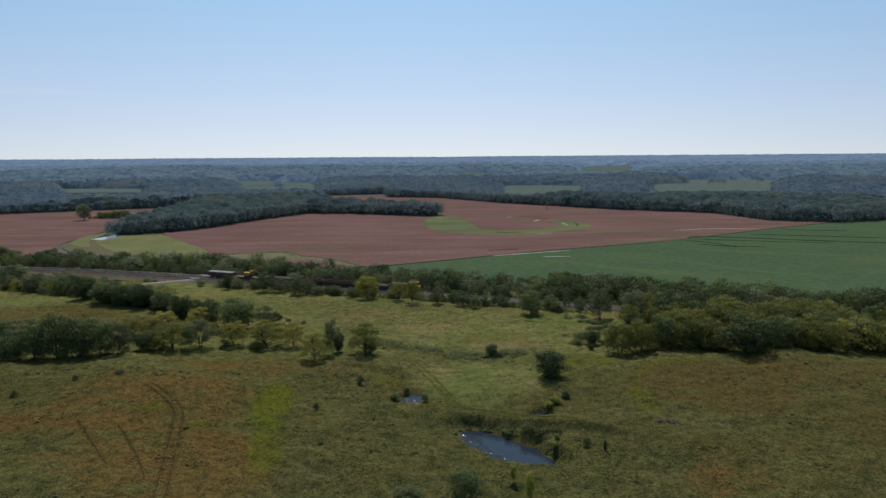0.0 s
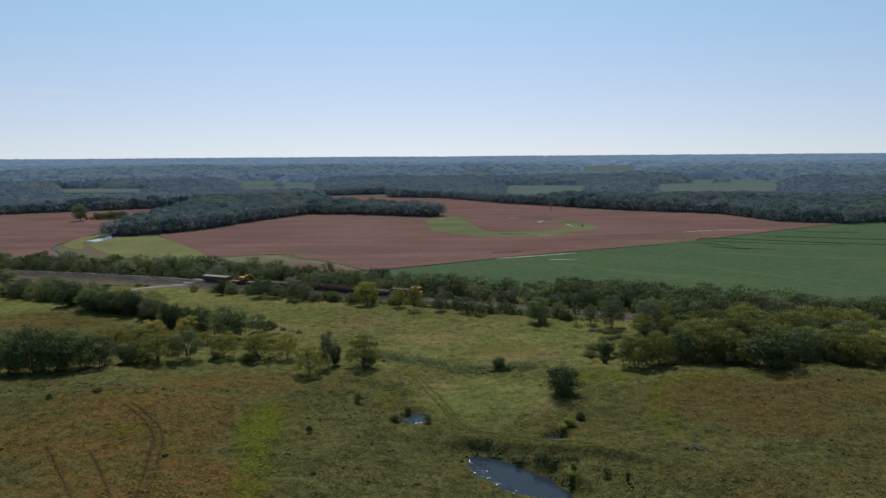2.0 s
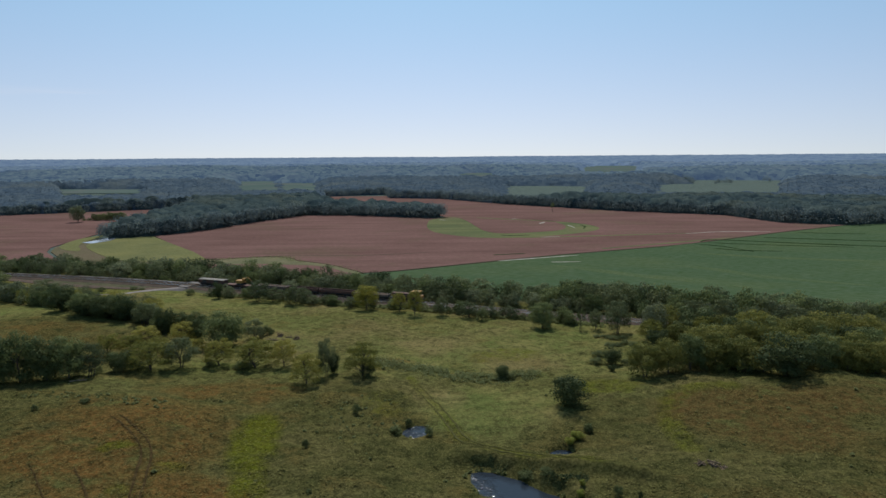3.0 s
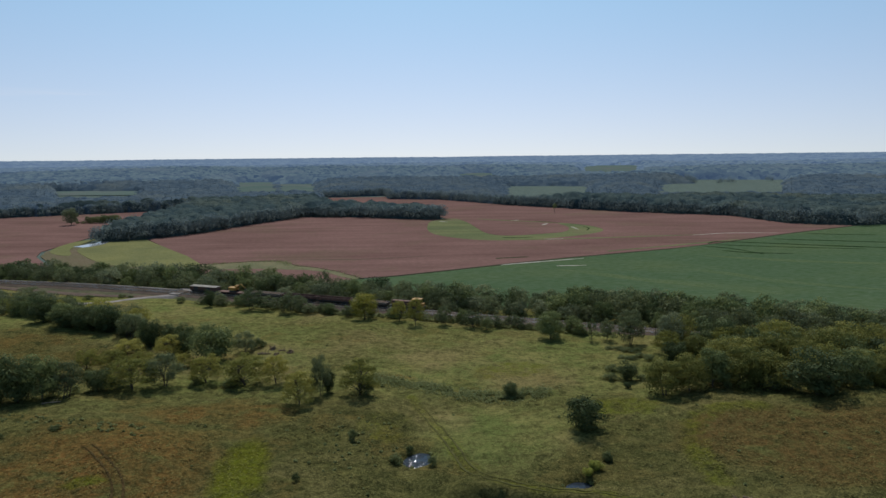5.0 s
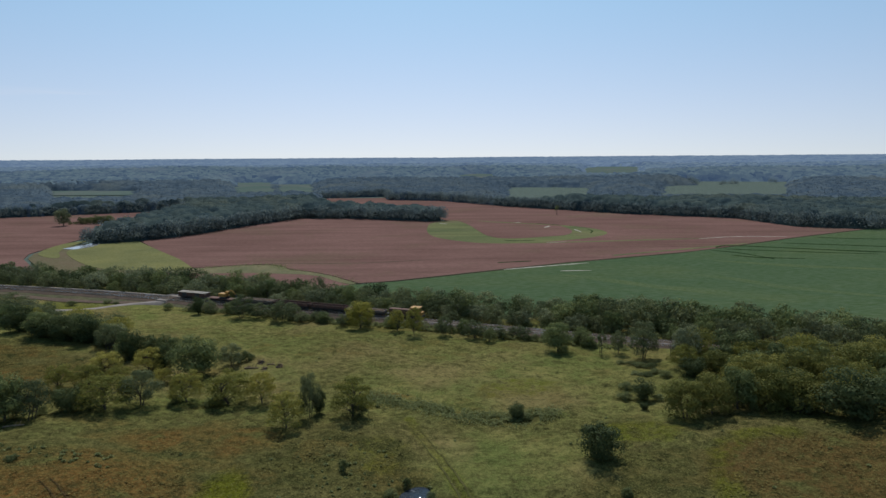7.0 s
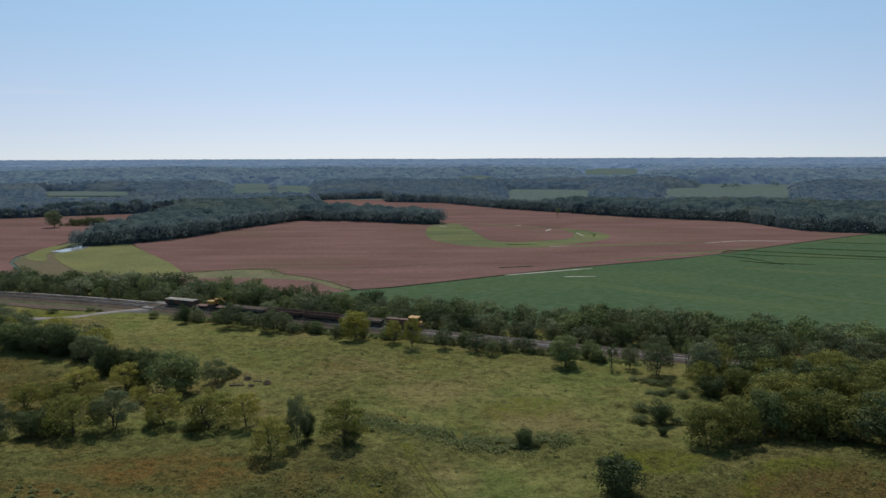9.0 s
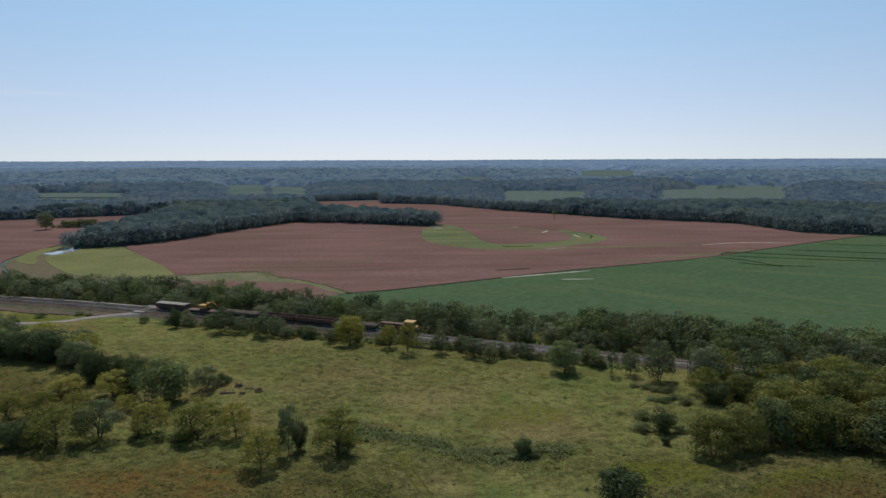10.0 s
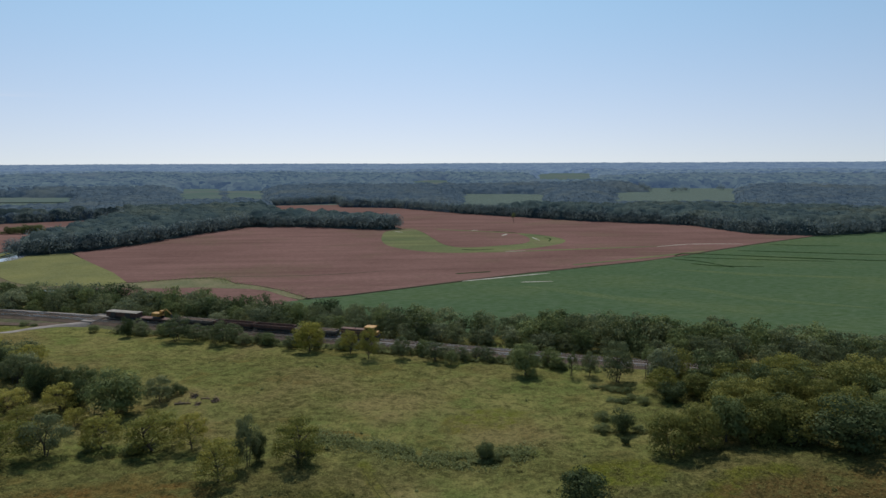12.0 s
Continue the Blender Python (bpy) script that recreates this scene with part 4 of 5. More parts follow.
def bogies(car, length):
    part("centre_sill", box(bmesh.new(), -length / 2 + 0.3, length / 2 - 0.3, -0.55, 0.55, 0.25, 0.8), M_DARK, car)
    for s in (-1, 1):
        cx = s * (length / 2 - 2.2)
        b = part("bogie", box(box(box(bmesh.new(), cx - 1.3, cx + 1.3, -1.05, -0.9, 0.35, 0.75, 0.04), cx - 1.3, cx + 1.3, 0.9, 1.05, 0.35, 0.75, 0.04), cx - 0.25, cx + 0.25, -0.95, 0.95, 0.45, 0.8), M_DARK, car)
        for ax in (cx - 0.85, cx + 0.85):
            for side in (-0.75, 0.75):
                bm = rod(bmesh.new(), (ax, side - 0.07, 0.45), (ax, side + 0.07, 0.45), 0.45, sides=16)
                part("wheel", bm, M_DARK, b)


def gondola(u, length, side, paint, label, load=False):
    car = car_base("gondola_car", u, label, "rail wagon")
    h = length / 2
    part("underframe", box(bmesh.new(), -h, h, -1.4, 1.4, 0.8, 1.1, 0.03), M_DARK, car)
    for s in (-1, 1):
        bm = box(bmesh.new(), -h, h, s * 1.45 - 0.05, s * 1.45 + 0.05, 1.1, 1.1 + side, 0.01)
        for i in range(9):
            x = -h + 0.4 + i * (length - 0.8) / 8
            box(bm, x - 0.08, x + 0.08, s * 1.55 - 0.06, s * 1.55 + 0.06, 1.0, 1.05 + side)
        box(bm, -h, h, s * 1.5 - 0.1, s * 1.5 + 0.1, 1.04 + side, 1.14 + side)
        part("side_wall", bm, paint, car)
        part("end_wall", box(bmesh.new(), s * h - 0.06, s * h + 0.06, -1.4, 1.4, 1.1, 1.1 + side, 0.01), paint, car)
        part("coupler", box(bmesh.new(), s * (h + 0.3) - 0.35, s * (h + 0.3) + 0.35, -0.12, 0.12, 0.75, 0.98), M_DARK, car)
    if load:
        bm = bmesh.new()
        bmesh.ops.create_grid(bm, x_segments=24, y_segments=6, size=0.5, matrix=Matrix.Diagonal((length - 0.3, 2.7, 1, 1)))
        for v in bm.verts:
            edge = min(1, (1.35 - abs(v.co.y)) * 1.5) * min(1, (h - abs(v.co.x)) * 0.8)
            v.co.z = 1.1 + side * 0.6 + 0.5 * max(edge, 0) + 0.25 * noise.noise(v.co * 1.2)
        part("load", bm, M_BALLAST, car, "heap of brown ballast stone")
    bogies(car, length)


def locomotive(u):
    car = car_base("locomotive", u, "yellow work locomotive with dark grilles and a raised cab", "locomotive")
    part("underframe", box(bmesh.new(), -6.5, 6.5, -1.45, 1.45, 0.8, 1.25, 0.04), M_DARK, car)
    part("hood", box(bmesh.new(), -6.0, 2.2, -0.95, 0.95, 1.25, 2.9, 0.1), M_RUST, car, "brown engine hood")
    cab = part("cab", box(bmesh.new(), 2.2, 5.2, -1.45, 1.45, 1.25, 3.7, 0.08), M_ORANGE, car, "bright yellow cab")
    part("roof", box(bmesh.new(), 2.0, 5.4, -1.55, 1.55, 3.7, 3.9, 0.06), M_ORANGE, cab)
    for y in (-1.46, 1.46):
        for x in (2.6, 4.0):
            part("window", box(bmesh.new(), x, x + 0.9, y - 0.02, y + 0.02, 2.6, 3.4), M_GLASS, cab)
    for x in (2.19, 5.21):
        part("window", box(bmesh.new(), x - 0.02, x + 0.02, -1.1, 1.1, 2.7, 3.4), M_GLASS, cab)
    part("nose", box(bmesh.new(), 5.2, 6.3, -1.1, 1.1, 1.25, 2.4, 0.1), M_ORANGE, car)
    for s in (-1, 1):
        bm = bmesh.new()
        for i in range(7):
            x = -6.3 + i * 1.35
            rod(bm, (x, s * 1.4, 1.25), (x, s * 1.4, 2.2), 0.03, sides=5)
        rod(bm, (-6.3, s * 1.4, 2.2), (1.8, s * 1.4, 2.2), 0.03, sides=5)
        part("handrail", bm, M_ORANGE, car)
        bm = bmesh.new()
        for i in range(10):
            box(bm, -5.4 + i * 0.6, -5.0 + i * 0.6, s * 0.97 - 0.02, s * 0.97 + 0.02, 1.6, 2.6)
        part("grille", bm, M_DARK, car)
    part("exhaust", rod(bmesh.new(), (-1.5, 0, 2.9), (-1.5, 0, 3.3), 0.16), M_DARK, car)
    bogies(car, 13)


def box_car(u):
    car = car_base("equipment_car", u, "low brown equipment car with a pale flat roof", "rail wagon")
    part("underframe", box(bmesh.new(), -6.7, 6.7, -1.4, 1.4, 0.8, 1.1, 0.03), M_DARK, car)
    bm = box(bmesh.new(), -6.5, 6.5, -1.45, 1.45, 1.1, 2.55, 0.05)
    for i in range(14):
        x = -6.3 + i * 0.97
        for s in (-1, 1):
            box(bm, x - 0.05, x + 0.05, s * 1.5 - 0.05, s * 1.5 + 0.05, 1.1, 2.5)
    body = part("body", bm, M_RUST, car)
    for s in (-1, 1):
        for x in (-3.4, 2.8):
            part("sliding_door", box(bmesh.new(), x - 1.0, x + 1.0, s * 1.56 - 0.04, s * 1.56 + 0.04, 1.2, 2.45), M_DARK, body)
    bm = bmesh.new()
    for i in range(5):
        a, b = -1.6 + i * 0.64, -1.6 + (i + 1) * 0.64
        box(bm, -6.6, 6.6, a, b, 2.55, 2.63 + 0.05 * (2 - abs(i - 2)))
    part("roof", bm, M_ROOF, car)
    bogies(car, 13.4)


def loader_car(u):
    """A flat car that carries a yellow rail crane."""
    car = car_base("flat_car", u, "low rusty flat wagon with a worn deck", "rail wagon")
    part("deck", box(bmesh.new(), -7, 7, -1.4, 1.4, 0.8, 1.2, 0.03), M_RUST, car)
    bogies(car, 14)
    x, y = rail_xy(u, 2.05)
    m = thing("rail_crane", pose(x, y, RAIL_TOP + 1.2, 0, 0, RAIL_TURN), "yellow track crane with a folded boom on a flat wagon", "crane")
    part("track_frame", box(box(bmesh.new(), -1.6, 1.6, -1.3, -0.8, 0, 0.6, 0.15), -1.6, 1.6, 0.8, 1.3, 0, 0.6, 0.15), M_DARK, m)
    part("house", box(bmesh.new(), -2.2, 1.0, -1.2, 1.2, 0.7, 1.9, 0.12), M_ORANGE, m)
    cab = part("cab", box(bmesh.new(), 0.2, 1.5, 0.1, 1.2, 0.8, 2.6, 0.1), M_ORANGE, m)
    part("window", box(bmesh.new(), 0.4, 1.53, 0.2, 1.1, 1.6, 2.4), M_GLASS, cab)
    part("turntable", rod(bmesh.new(), (0, 0, 0.5), (0, 0, 0.75), 0.7, sides=16), M_DARK, m)
    part("boom", rod(bmesh.new(), (0.8, -0.4, 1.6), (3.6, -0.4, 3.4), 0.28, 0.2, 6), M_ORANGE, m)
    part("dipper_arm", rod(bmesh.new(), (3.5, -0.4, 3.5), (5.6, -0.4, 1.8), 0.2, 0.14, 6), M_ORANGE, m)
    part("grapple", rod(bmesh.new(), (5.6, -0.4, 1.8), (5.9, -0.4, 0.6), 0.2, 0.4, 8), M_DARK, m)
    part("counterweight", box(bmesh.new(), -2.7, -2.2, -1.1, 1.1, 0.7, 1.7, 0.15), M_DARK, m)


locomotive(-12)
gondola(-27.0, 14.4, 0.7, M_GREY, "low grey-brown gondola wagon with ballast stone", True)
gondola(-42.2, 14.4, 1.0, M_RUST, "rusty brown gondola wagon")
gondola(-57.4, 14.4, 1.0, M_RUST, "rusty brown gondola wagon")
gondola(-72.6, 14.4, 0.8, M_GREY, "low grey-brown gondola wagon with ballast stone", True)
loader_car(-87.8)
box_car(-102.4)


# ---------------------------------------------------------------- trees and bushes
# lobes, how far out, heights from/to, lobe radii, leaf clumps, clump size
SHAPES = {
    "l": (22, 3.2, 1.9, 6.8, (1.5, 1.5, 0.85), 2300, 0.19),
    "m": (16, 2.7, 1.2, 6.6, (1.9, 1.9, 1.35), 2700, 0.22),
    "o": (16, 2.6, 1.4, 6.6, (1.9, 1.9, 1.35), 2700, 0.22),
    "d": (16, 2.6, 0.9, 6.3, (2.0, 2.0, 1.5), 2200, 0.25),
    "g": (16, 3.0, 1.8, 6.8, (1.55, 1.55, 1.05), 1900, 0.21),
    "s": (7, 1.8, 3.5, 6.8, (1.1, 1.1, 1.2), 500, 0.2),
    "y": (17, 2.7, 1.6, 6.8, (1.8, 1.8, 1.25), 2300, 0.23),
    "w": (14, 2.7, 1.8, 6.6, (1.8, 1.8, 1.3), 1900, 0.24),
    "p": (14, 1.5, 1.2, 6.6, (1.3, 1.3, 1.4), 1300, 0.26),
    "b": (10, 2.5, 1.0, 5.6, (1.7, 1.7, 1.9), 900, 0.30),
}
KIND = {"l": ("tree", "airy yellow-green locust tree"), "m": ("tree", "rounded yellowing green tree"), "o": ("tree", "broad dark green leafy tree"),
        "d": ("tree", "dense dark green cedar"), "g": ("tree", "grey-green open-crowned tree"), "s": ("tree", "thin half-bare upright tree"),
        "y": ("tree", "rounded tree turning yellow"), "p": ("tree", "slim yellow-green sapling"), "w": ("tree", "pale silvery-green rounded tree"), "b": ("bush", "low dark green bush")}
PROTOTYPES = {}


@functools.lru_cache(maxsize=None)
def leaves_of(kind, variant, fine):
    """A crown eight metres high and wide: leaf corners, faces, and the heads of its limbs."""
    rng = np.random.default_rng(ord(kind) * 17 + variant * 5)
    lobes, out, z0, z1, radii, n, size = SHAPES[kind]
    n = int(n * 2.1 * fine)
    size = size * (0.64 + 0.14 / fine)
    centres = []
    low = {"l": -0.35, "y": -0.5, "s": -0.3, "b": -0.1}.get(kind, -0.85)     # how far the crown curves in under itself
    for i in range(lobes):
        a = i * 2.4 + rng.normal() * 0.3
        up = 1 - (1 - low) * (i + 0.5) / lobes
        r = out * math.sqrt(max(1 - up * up, 0)) ** 0.8 * rng.uniform(0.8, 1.1)
        z = z0 + (z1 - z0) * (up - low) / (1 - low) + rng.normal() * 0.25
        if kind in "dp":
            r = out * math.sin(math.pi * min(max((8.2 - z) / 8.2, 0), 1) ** 0.75) * rng.uniform(0.7, 1.0)
        centres.append((r * math.cos(a), r * math.sin(a), z))
    centres += [(rng.normal() * 0.8, rng.normal() * 0.8, z0 + (z1 - z0) * rng.uniform(0.3, 0.7)) for _ in range(2)]
    lobes += 2
    centres = np.array(centres)
    which = rng.integers(0, lobes, n * 2)
    d, p = shell(n * 2, rng, -0.75)
    which = which[:len(d)]
    scale = np.array(radii) * rng.uniform(0.75, 1.2, (lobes, 1))
    pts = centres[which] + p * scale[which]
    keep = pts[:, 2] > 0.1
    pts, d = pts[keep][:n], d[keep][:n]
    v, f = leaf_clumps(pts, d, np.full(len(pts), size), rng, 2.4)
    return v, f, centres


def prototype(kind, variant, fine):
    rng = np.random.default_rng(ord(kind) + variant * 7)
    v, f, centres = leaves_of(kind, variant, fine)
    z0 = SHAPES[kind][2]
    name, label = KIND[kind]
    ob = new(name)
    crown = new("crown" if name == "tree" else "foliage", array_mesh("crown", v, f, LEAF[kind]))
    crown.parent = ob
    bm = bmesh.new()
    if name == "tree":
        z1 = SHAPES[kind][3]
        stems = 3 if kind in "gs" else (2 if variant % 3 == 1 and kind in "lm" else 1)
        ends = list(centres[:: 1 if kind in "lgs" else 2])
        for k in range(stems):
            foot = Vector((rng.normal() * 0.3, rng.normal() * 0.3, -0.5)) if stems > 1 else Vector((0, 0, -0.5))
            top = Vector((rng.normal() * 0.5 + foot.x * 3, rng.normal() * 0.5 + foot.y * 3, z0 + (z1 - z0) * 0.7))
            bend = foot.lerp(top, 0.5) + Vector((rng.normal() * 0.22, rng.normal() * 0.22, 0))
            r = 0.2 / stems ** 0.4
            rod(bm, foot, bend, r, r * 0.72, 7)
            rod(bm, bend, top, r * 0.72, r * 0.25, 6)
            for c in ends[k::stems]:
                c = Vector(c)
                rest = min(max((c.z - 1.6) / max(top.z, 0.1), 0.25), 0.9)
                base = foot.lerp(bend, rest * 2) if rest < 0.5 else bend.lerp(top, rest * 2 - 1)
                knee = base.lerp(c, 0.55) + Vector((rng.normal() * 0.15, rng.normal() * 0.15, 0.25))
                rod(bm, base, knee, r * 0.42, r * 0.3, 5)
                rod(bm, knee, c, r * 0.3, r * 0.1, 5)
    else:
        for c in centres[:5]:
            rod(bm, (0, 0, -0.4), c, 0.09, 0.03, 5)
    part("trunk" if name == "tree" else "stems", bm, M_BARK, ob)
    return ob


def plant(x, y, height, width, kind, label="", group="", fine=True, rng=random):
    """A tree or bush of that height and crown width."""
    variant = rng.randrange(3)
    key = (kind, variant, 1.0 if fine else 0.42)
    m = pose(x, y, float(land(x, y)) - (0.05 if fine else 0.07 * height), 0, 0, rng.uniform(0, 360)) @ Matrix.Diagonal((width / 8.0, width / 8.0, height / 7.9, 1))
    if key not in PROTOTYPES:
        PROTOTYPES[key] = prototype(*key)
        PROTOTYPES[key].matrix_basis = m
        ob = PROTOTYPES[key]
    else:
        source = PROTOTYPES[key]
        ob = source.copy()
        scene.collection.objects.link(ob)
        for child in source.children:
            c = child.copy()
            scene.collection.objects.link(c)
            c.parent = ob
        ob.matrix_basis = m
    name, plain = KIND[kind]
    return tagged(ob, label or plain, name, group)


GROVE_SINGLES = [
    (-74.2, 148.4, 5.8, 6.3, "d"), (-68.0, 150.9, 7.5, 10.7, "l"), (-71.1, 150.1, 3.0, 5.2, "b"), (-61.9, 154.0, 7.8, 8.5, "g"), (-67.1, 158.7, 5.3, 4.0, "l"),
    (-53.1, 157.3, 7.3, 8.0, "l"), (-55.4, 156.8, 1.7, 3.7, "b"), (-43.5, 156.4, 8.0, 10.3, "l"), (-46.6, 155.1, 2.7, 5.1, "b"), (-36.2, 155.5, 7.4, 6.3, "l"),
    (-27.5, 142.0, 7.8, 7.2, "l"), (-24.2, 147.3, 9.7, 4.8, "g"), (-22.6, 149.4, 5.3, 3.3, "d"), (-15.5, 148.0, 8.5, 8.4, "l"), (-14.2, 148.2, 3.7, 4.6, "b"),
]
RAVINE = [
    (-58.2, 173.7, 10.2, 12.6, "o"), (-51.8, 180.8, 6.5, 6.3, "g"), (-49.0, 184.6, 3.5, 4.4, "b"), (-70.6, 176.4, 6.2, 7.1, "l"), (-67.8, 178.8, 6.3, 5.9, "d"),
    (-82.2, 178.0, 4.3, 8.0, "l"), (-80.1, 186.0, 9.4, 6.3, "d"), (-89.9, 193.8, 7.9, 6.9, "g"), (-98.4, 198.2, 8.2, 7.4, "d"), (-105.9, 199.6, 6.0, 8.2, "d"),
    (-112.4, 199.8, 6.1, 8.2, "d"), (-76.2, 188.1, 6.4, 6.2, "d"), (-71.0, 187.3, 6.4, 6.9, "o"), (-83.3, 160.9, 6.1, 6.8, "l"), (-79.7, 165.1, 5.4, 6.5, "l"),
    (-74.7, 169.7, 3.7, 6.1, "l"), (-63.6, 168.3, 4.0, 4.9, "l"),
]
LEFTWOOD = [
    (-99.6, 133.1, 7.0, 8.5, "d"), (-95.1, 135.5, 9.1, 7.7, "o"), (-90.9, 137.7, 11.5, 10.2, "o"), (-86.1, 139.4, 10.1, 8.9, "d"), (-81.9, 140.9, 10.1, 9.0, "o"),
    (-78.6, 143.4, 8.6, 7.6, "g"), (-105.4, 131.5, 7.3, 8.1, "o"), (-111.5, 130.5, 9.0, 9.5, "d"), (-118.0, 130.1, 8.9, 9.5, "o"), (-117.5, 153.1, 7.3, 9.4, "o"),
    (-109.6, 154.1, 7.2, 9.4, "g"),
]
FARROW = [
    (-179.8, 249.1, 9.4, 11.4, "g"), (-157.8, 232.3, 8.4, 10.9, "w"), (-136.9, 220.4, 8.0, 9.0, "g"), (-123.2, 205.8, 8.6, 9.6, "d"), (-113.4, 201.4, 7.4, 9.0, "o"),
    (-107.0, 200.5, 7.0, 8.6, "d"), (-99.7, 199.6, 6.2, 8.4, "d"), (-92.2, 197.0, 5.6, 7.0, "d"), (-81.3, 188.0, 5.6, 8.0, "o"), (-196.1, 252.2, 9.1, 11.6, "l"),
    (-211.8, 256.7, 9.3, 11.8, "g"), (-163.4, 258.6, 6.3, 12.4, "g"), (-194.2, 274.5, 5.3, 10.5, "o"),
]
RAILROW = [
    (-86.6, 247.3, 6.7, 4.6, "d"), (-100.1, 253.9, 3.0, 4.4, "b"), (-67.4, 239.0, 8.4, 9.0, "g"), (-61.5, 238.8, 5.6, 7.0, "g"), (-52.6, 235.3, 7.4, 8.6, "g"), (-55.5, 236.5, 6.6, 5.0, "s"),
    (-45.8, 234.1, 3.7, 5.8, "g"), (-37.5, 232.6, 3.3, 3.9, "b"), (-30.8, 227.1, 4.5, 4.5, "g"), (-24.4, 223.8, 9.4, 10.0, "y"), (-12.4, 218.8, 7.5, 5.3, "l"),
    (-6.6, 213.8, 9.3, 5.5, "l"), (2.7, 214.7, 6.6, 4.9, "g"), (11.9, 211.9, 5.7, 6.7, "g"), (16.1, 208.2, 4.9, 4.4, "b"), (34.6, 198.2, 8.9, 8.6, "o"),
    (46.6, 196.4, 7.2, 4.7, "s"), (51.1, 195.9, 6.6, 4.7, "g"), (56.3, 190.5, 10.4, 8.4, "g"), (64.2, 190.2, 9.6, 5.9, "s"), (65.5, 183.9, 10.7, 8.3, "w"),
]
RIGHTFRONT = [
    (62.9, 172.8, 5.3, 6.5, "d"), (69.5, 174.5, 6.0, 7.8, "m"), (51.6, 146.7, 8.8, 8.9, "m"), (57.5, 148.2, 9.0, 8.7, "m"), (63.3, 149.8, 9.6, 8.2, "o"),
    (69.3, 150.3, 9.3, 9.5, "m"),
]
RIGHTWOOD = [
    (76.2, 150.3, 8.1, 9.2, "m"), (82.4, 143.6, 10.0, 13.5, "d"), (92.1, 146.2, 8.0, 9.0, "o"), (99.0, 146.9, 7.0, 7.5, "m"), (106.4, 148.2, 8.2, 9.1, "m"),
    (117.4, 151.5, 7.9, 10.5, "o"), (128.2, 153.2, 7.7, 11.3, "m"), (139.3, 153.9, 7.7, 11.3, "o"), (150.2, 154.4, 7.2, 11.4, "m"),
]
BUSHES = [
    (30.6, 130.1, 7.3, 8.9, "d"), (18.1, 150.5, 3.8, 3.7, "d"), (20.0, 150.0, 1.6, 3.0, "b"), (47.1, 160.2, 4.7, 5.4, "d"), (43.4, 160.8, 1.8, 4.4, "b"),
    (50.3, 159.2, 1.7, 3.5, "b"), (45.3, 153.2, 1.8, 2.1, "d"), (31.9, 118.0, 2.0, 2.3, "b"), (45.3, 166.9, 1.8, 4.2, "b"), (-13.6, 125.2, 2.5, 1.9, "b"),
    (-5.0, 118.4, 1.7, 2.7, "b"), (1.4, 117.6, 2.2, 2.3, "b"), (-2.8, 122.8, 1.7, 1.6, "b"), (-66.5, 121.6, 0.9, 1.8, "b"),
]
NEARBUSH = [
    (9.1, 77.7, 5.6, 6.1, "o"), (19.0, 77.3, 4.7, 2.8, "p"), (16.9, 81.8, 3.6, 2.0, "p"), (18.6, 104.0, 1.2, 3.6, "b"), (21.6, 102.8, 0.9, 3.0, "b"), (25.9, 95.6, 1.3, 2.4, "p"), (26.6, 97.4, 1.0, 2.0, "p"), (29.0, 114.4, 1.9, 4.2, "p"), (27.4, 112.8, 1.4, 3.2, "p"),
    (31.4, 94.2, 2.0, 1.8, "b"), (34.2, 92.2, 2.0, 0.8, "d"), (31.9, 117.4, 1.9, 2.0, "b"), (-66.7, 121.0, 1.0, 2.5, "b"), (-74.8, 118.3, 1.3, 1.5, "b"),
    (-82.4, 109.7, 1.9, 1.9, "b"), (-20.3, 108.7, 1.9, 1.6, "b"), (-16.5, 94.2, 0.7, 1.2, "b"), (-0.1, 79.7, 1.8, 5.4, "b"), 
]
BELT = [
    (-83.8, 280.4, 12.8, 9.3, "o"), (-98.7, 286.9, 10.1, 7.9, "g"), (-109.0, 289.6, 8.4, 6.6, "o"), (-68.3, 272.6, 9.4, 9.3, "g"), (-56.7, 271.5, 10.9, 5.2, "d"),
    (-46.5, 265.6, 13.4, 6.0, "g"), (-33.0, 259.7, 10.3, 6.2, "o"), (-26.1, 259.3, 9.6, 4.8, "g"), (-12.8, 255.5, 11.3, 6.4, "g"), (-3.7, 250.0, 10.3, 8.1, "o"),
    (6.5, 246.3, 10.9, 5.0, "d"), (-114.8, 288.5, 4.9, 5.7, "o"), (-96.5, 279.7, 5.3, 4.5, "w"), (-75.0, 272.9, 6.5, 6.0, "g"), (-19.8, 257.0, 9.9, 4.6, "w"),
]
for rows, where in ((GROVE_SINGLES, "on the rough pasture"), (RAVINE, "in the wooded draw"), (LEFTWOOD, "at the edge of the draw"), (FARROW, "along the hill top"), (RAILROW, "on the railway verge"), (RIGHTFRONT, "at the grove edge"), (RIGHTWOOD, "along the brown hill"), (BUSHES, "in the open pasture"), (NEARBUSH, "near the pond")):
    for x, y, height, width, kind in rows:
        plant(x, y, height, width, kind, f"{KIND[kind][1]} {where}")


def fill(spots, where, group, kinds, low, high, fine=False, seed=3, wide=0.8):
    rng = random.Random(seed)
    for x, y in spots:
        k = rng.choice(kinds)
        h = rng.uniform(low, high) * (0.6 if k == "b" else 1)
        plant(x, y, h, h * rng.uniform(wide, wide + 0.35), k, f"{KIND[k][1]} {where}", group, fine, rng)


def jittered(x0, x1, y0, y1, gap, seed):
    rng = random.Random(seed)
    return [(x + rng.uniform(-0.42, 0.42) * gap, y + rng.uniform(-0.42, 0.42) * gap) for x in np.arange(x0, x1, gap) for y in np.arange(y0, y1, gap)]


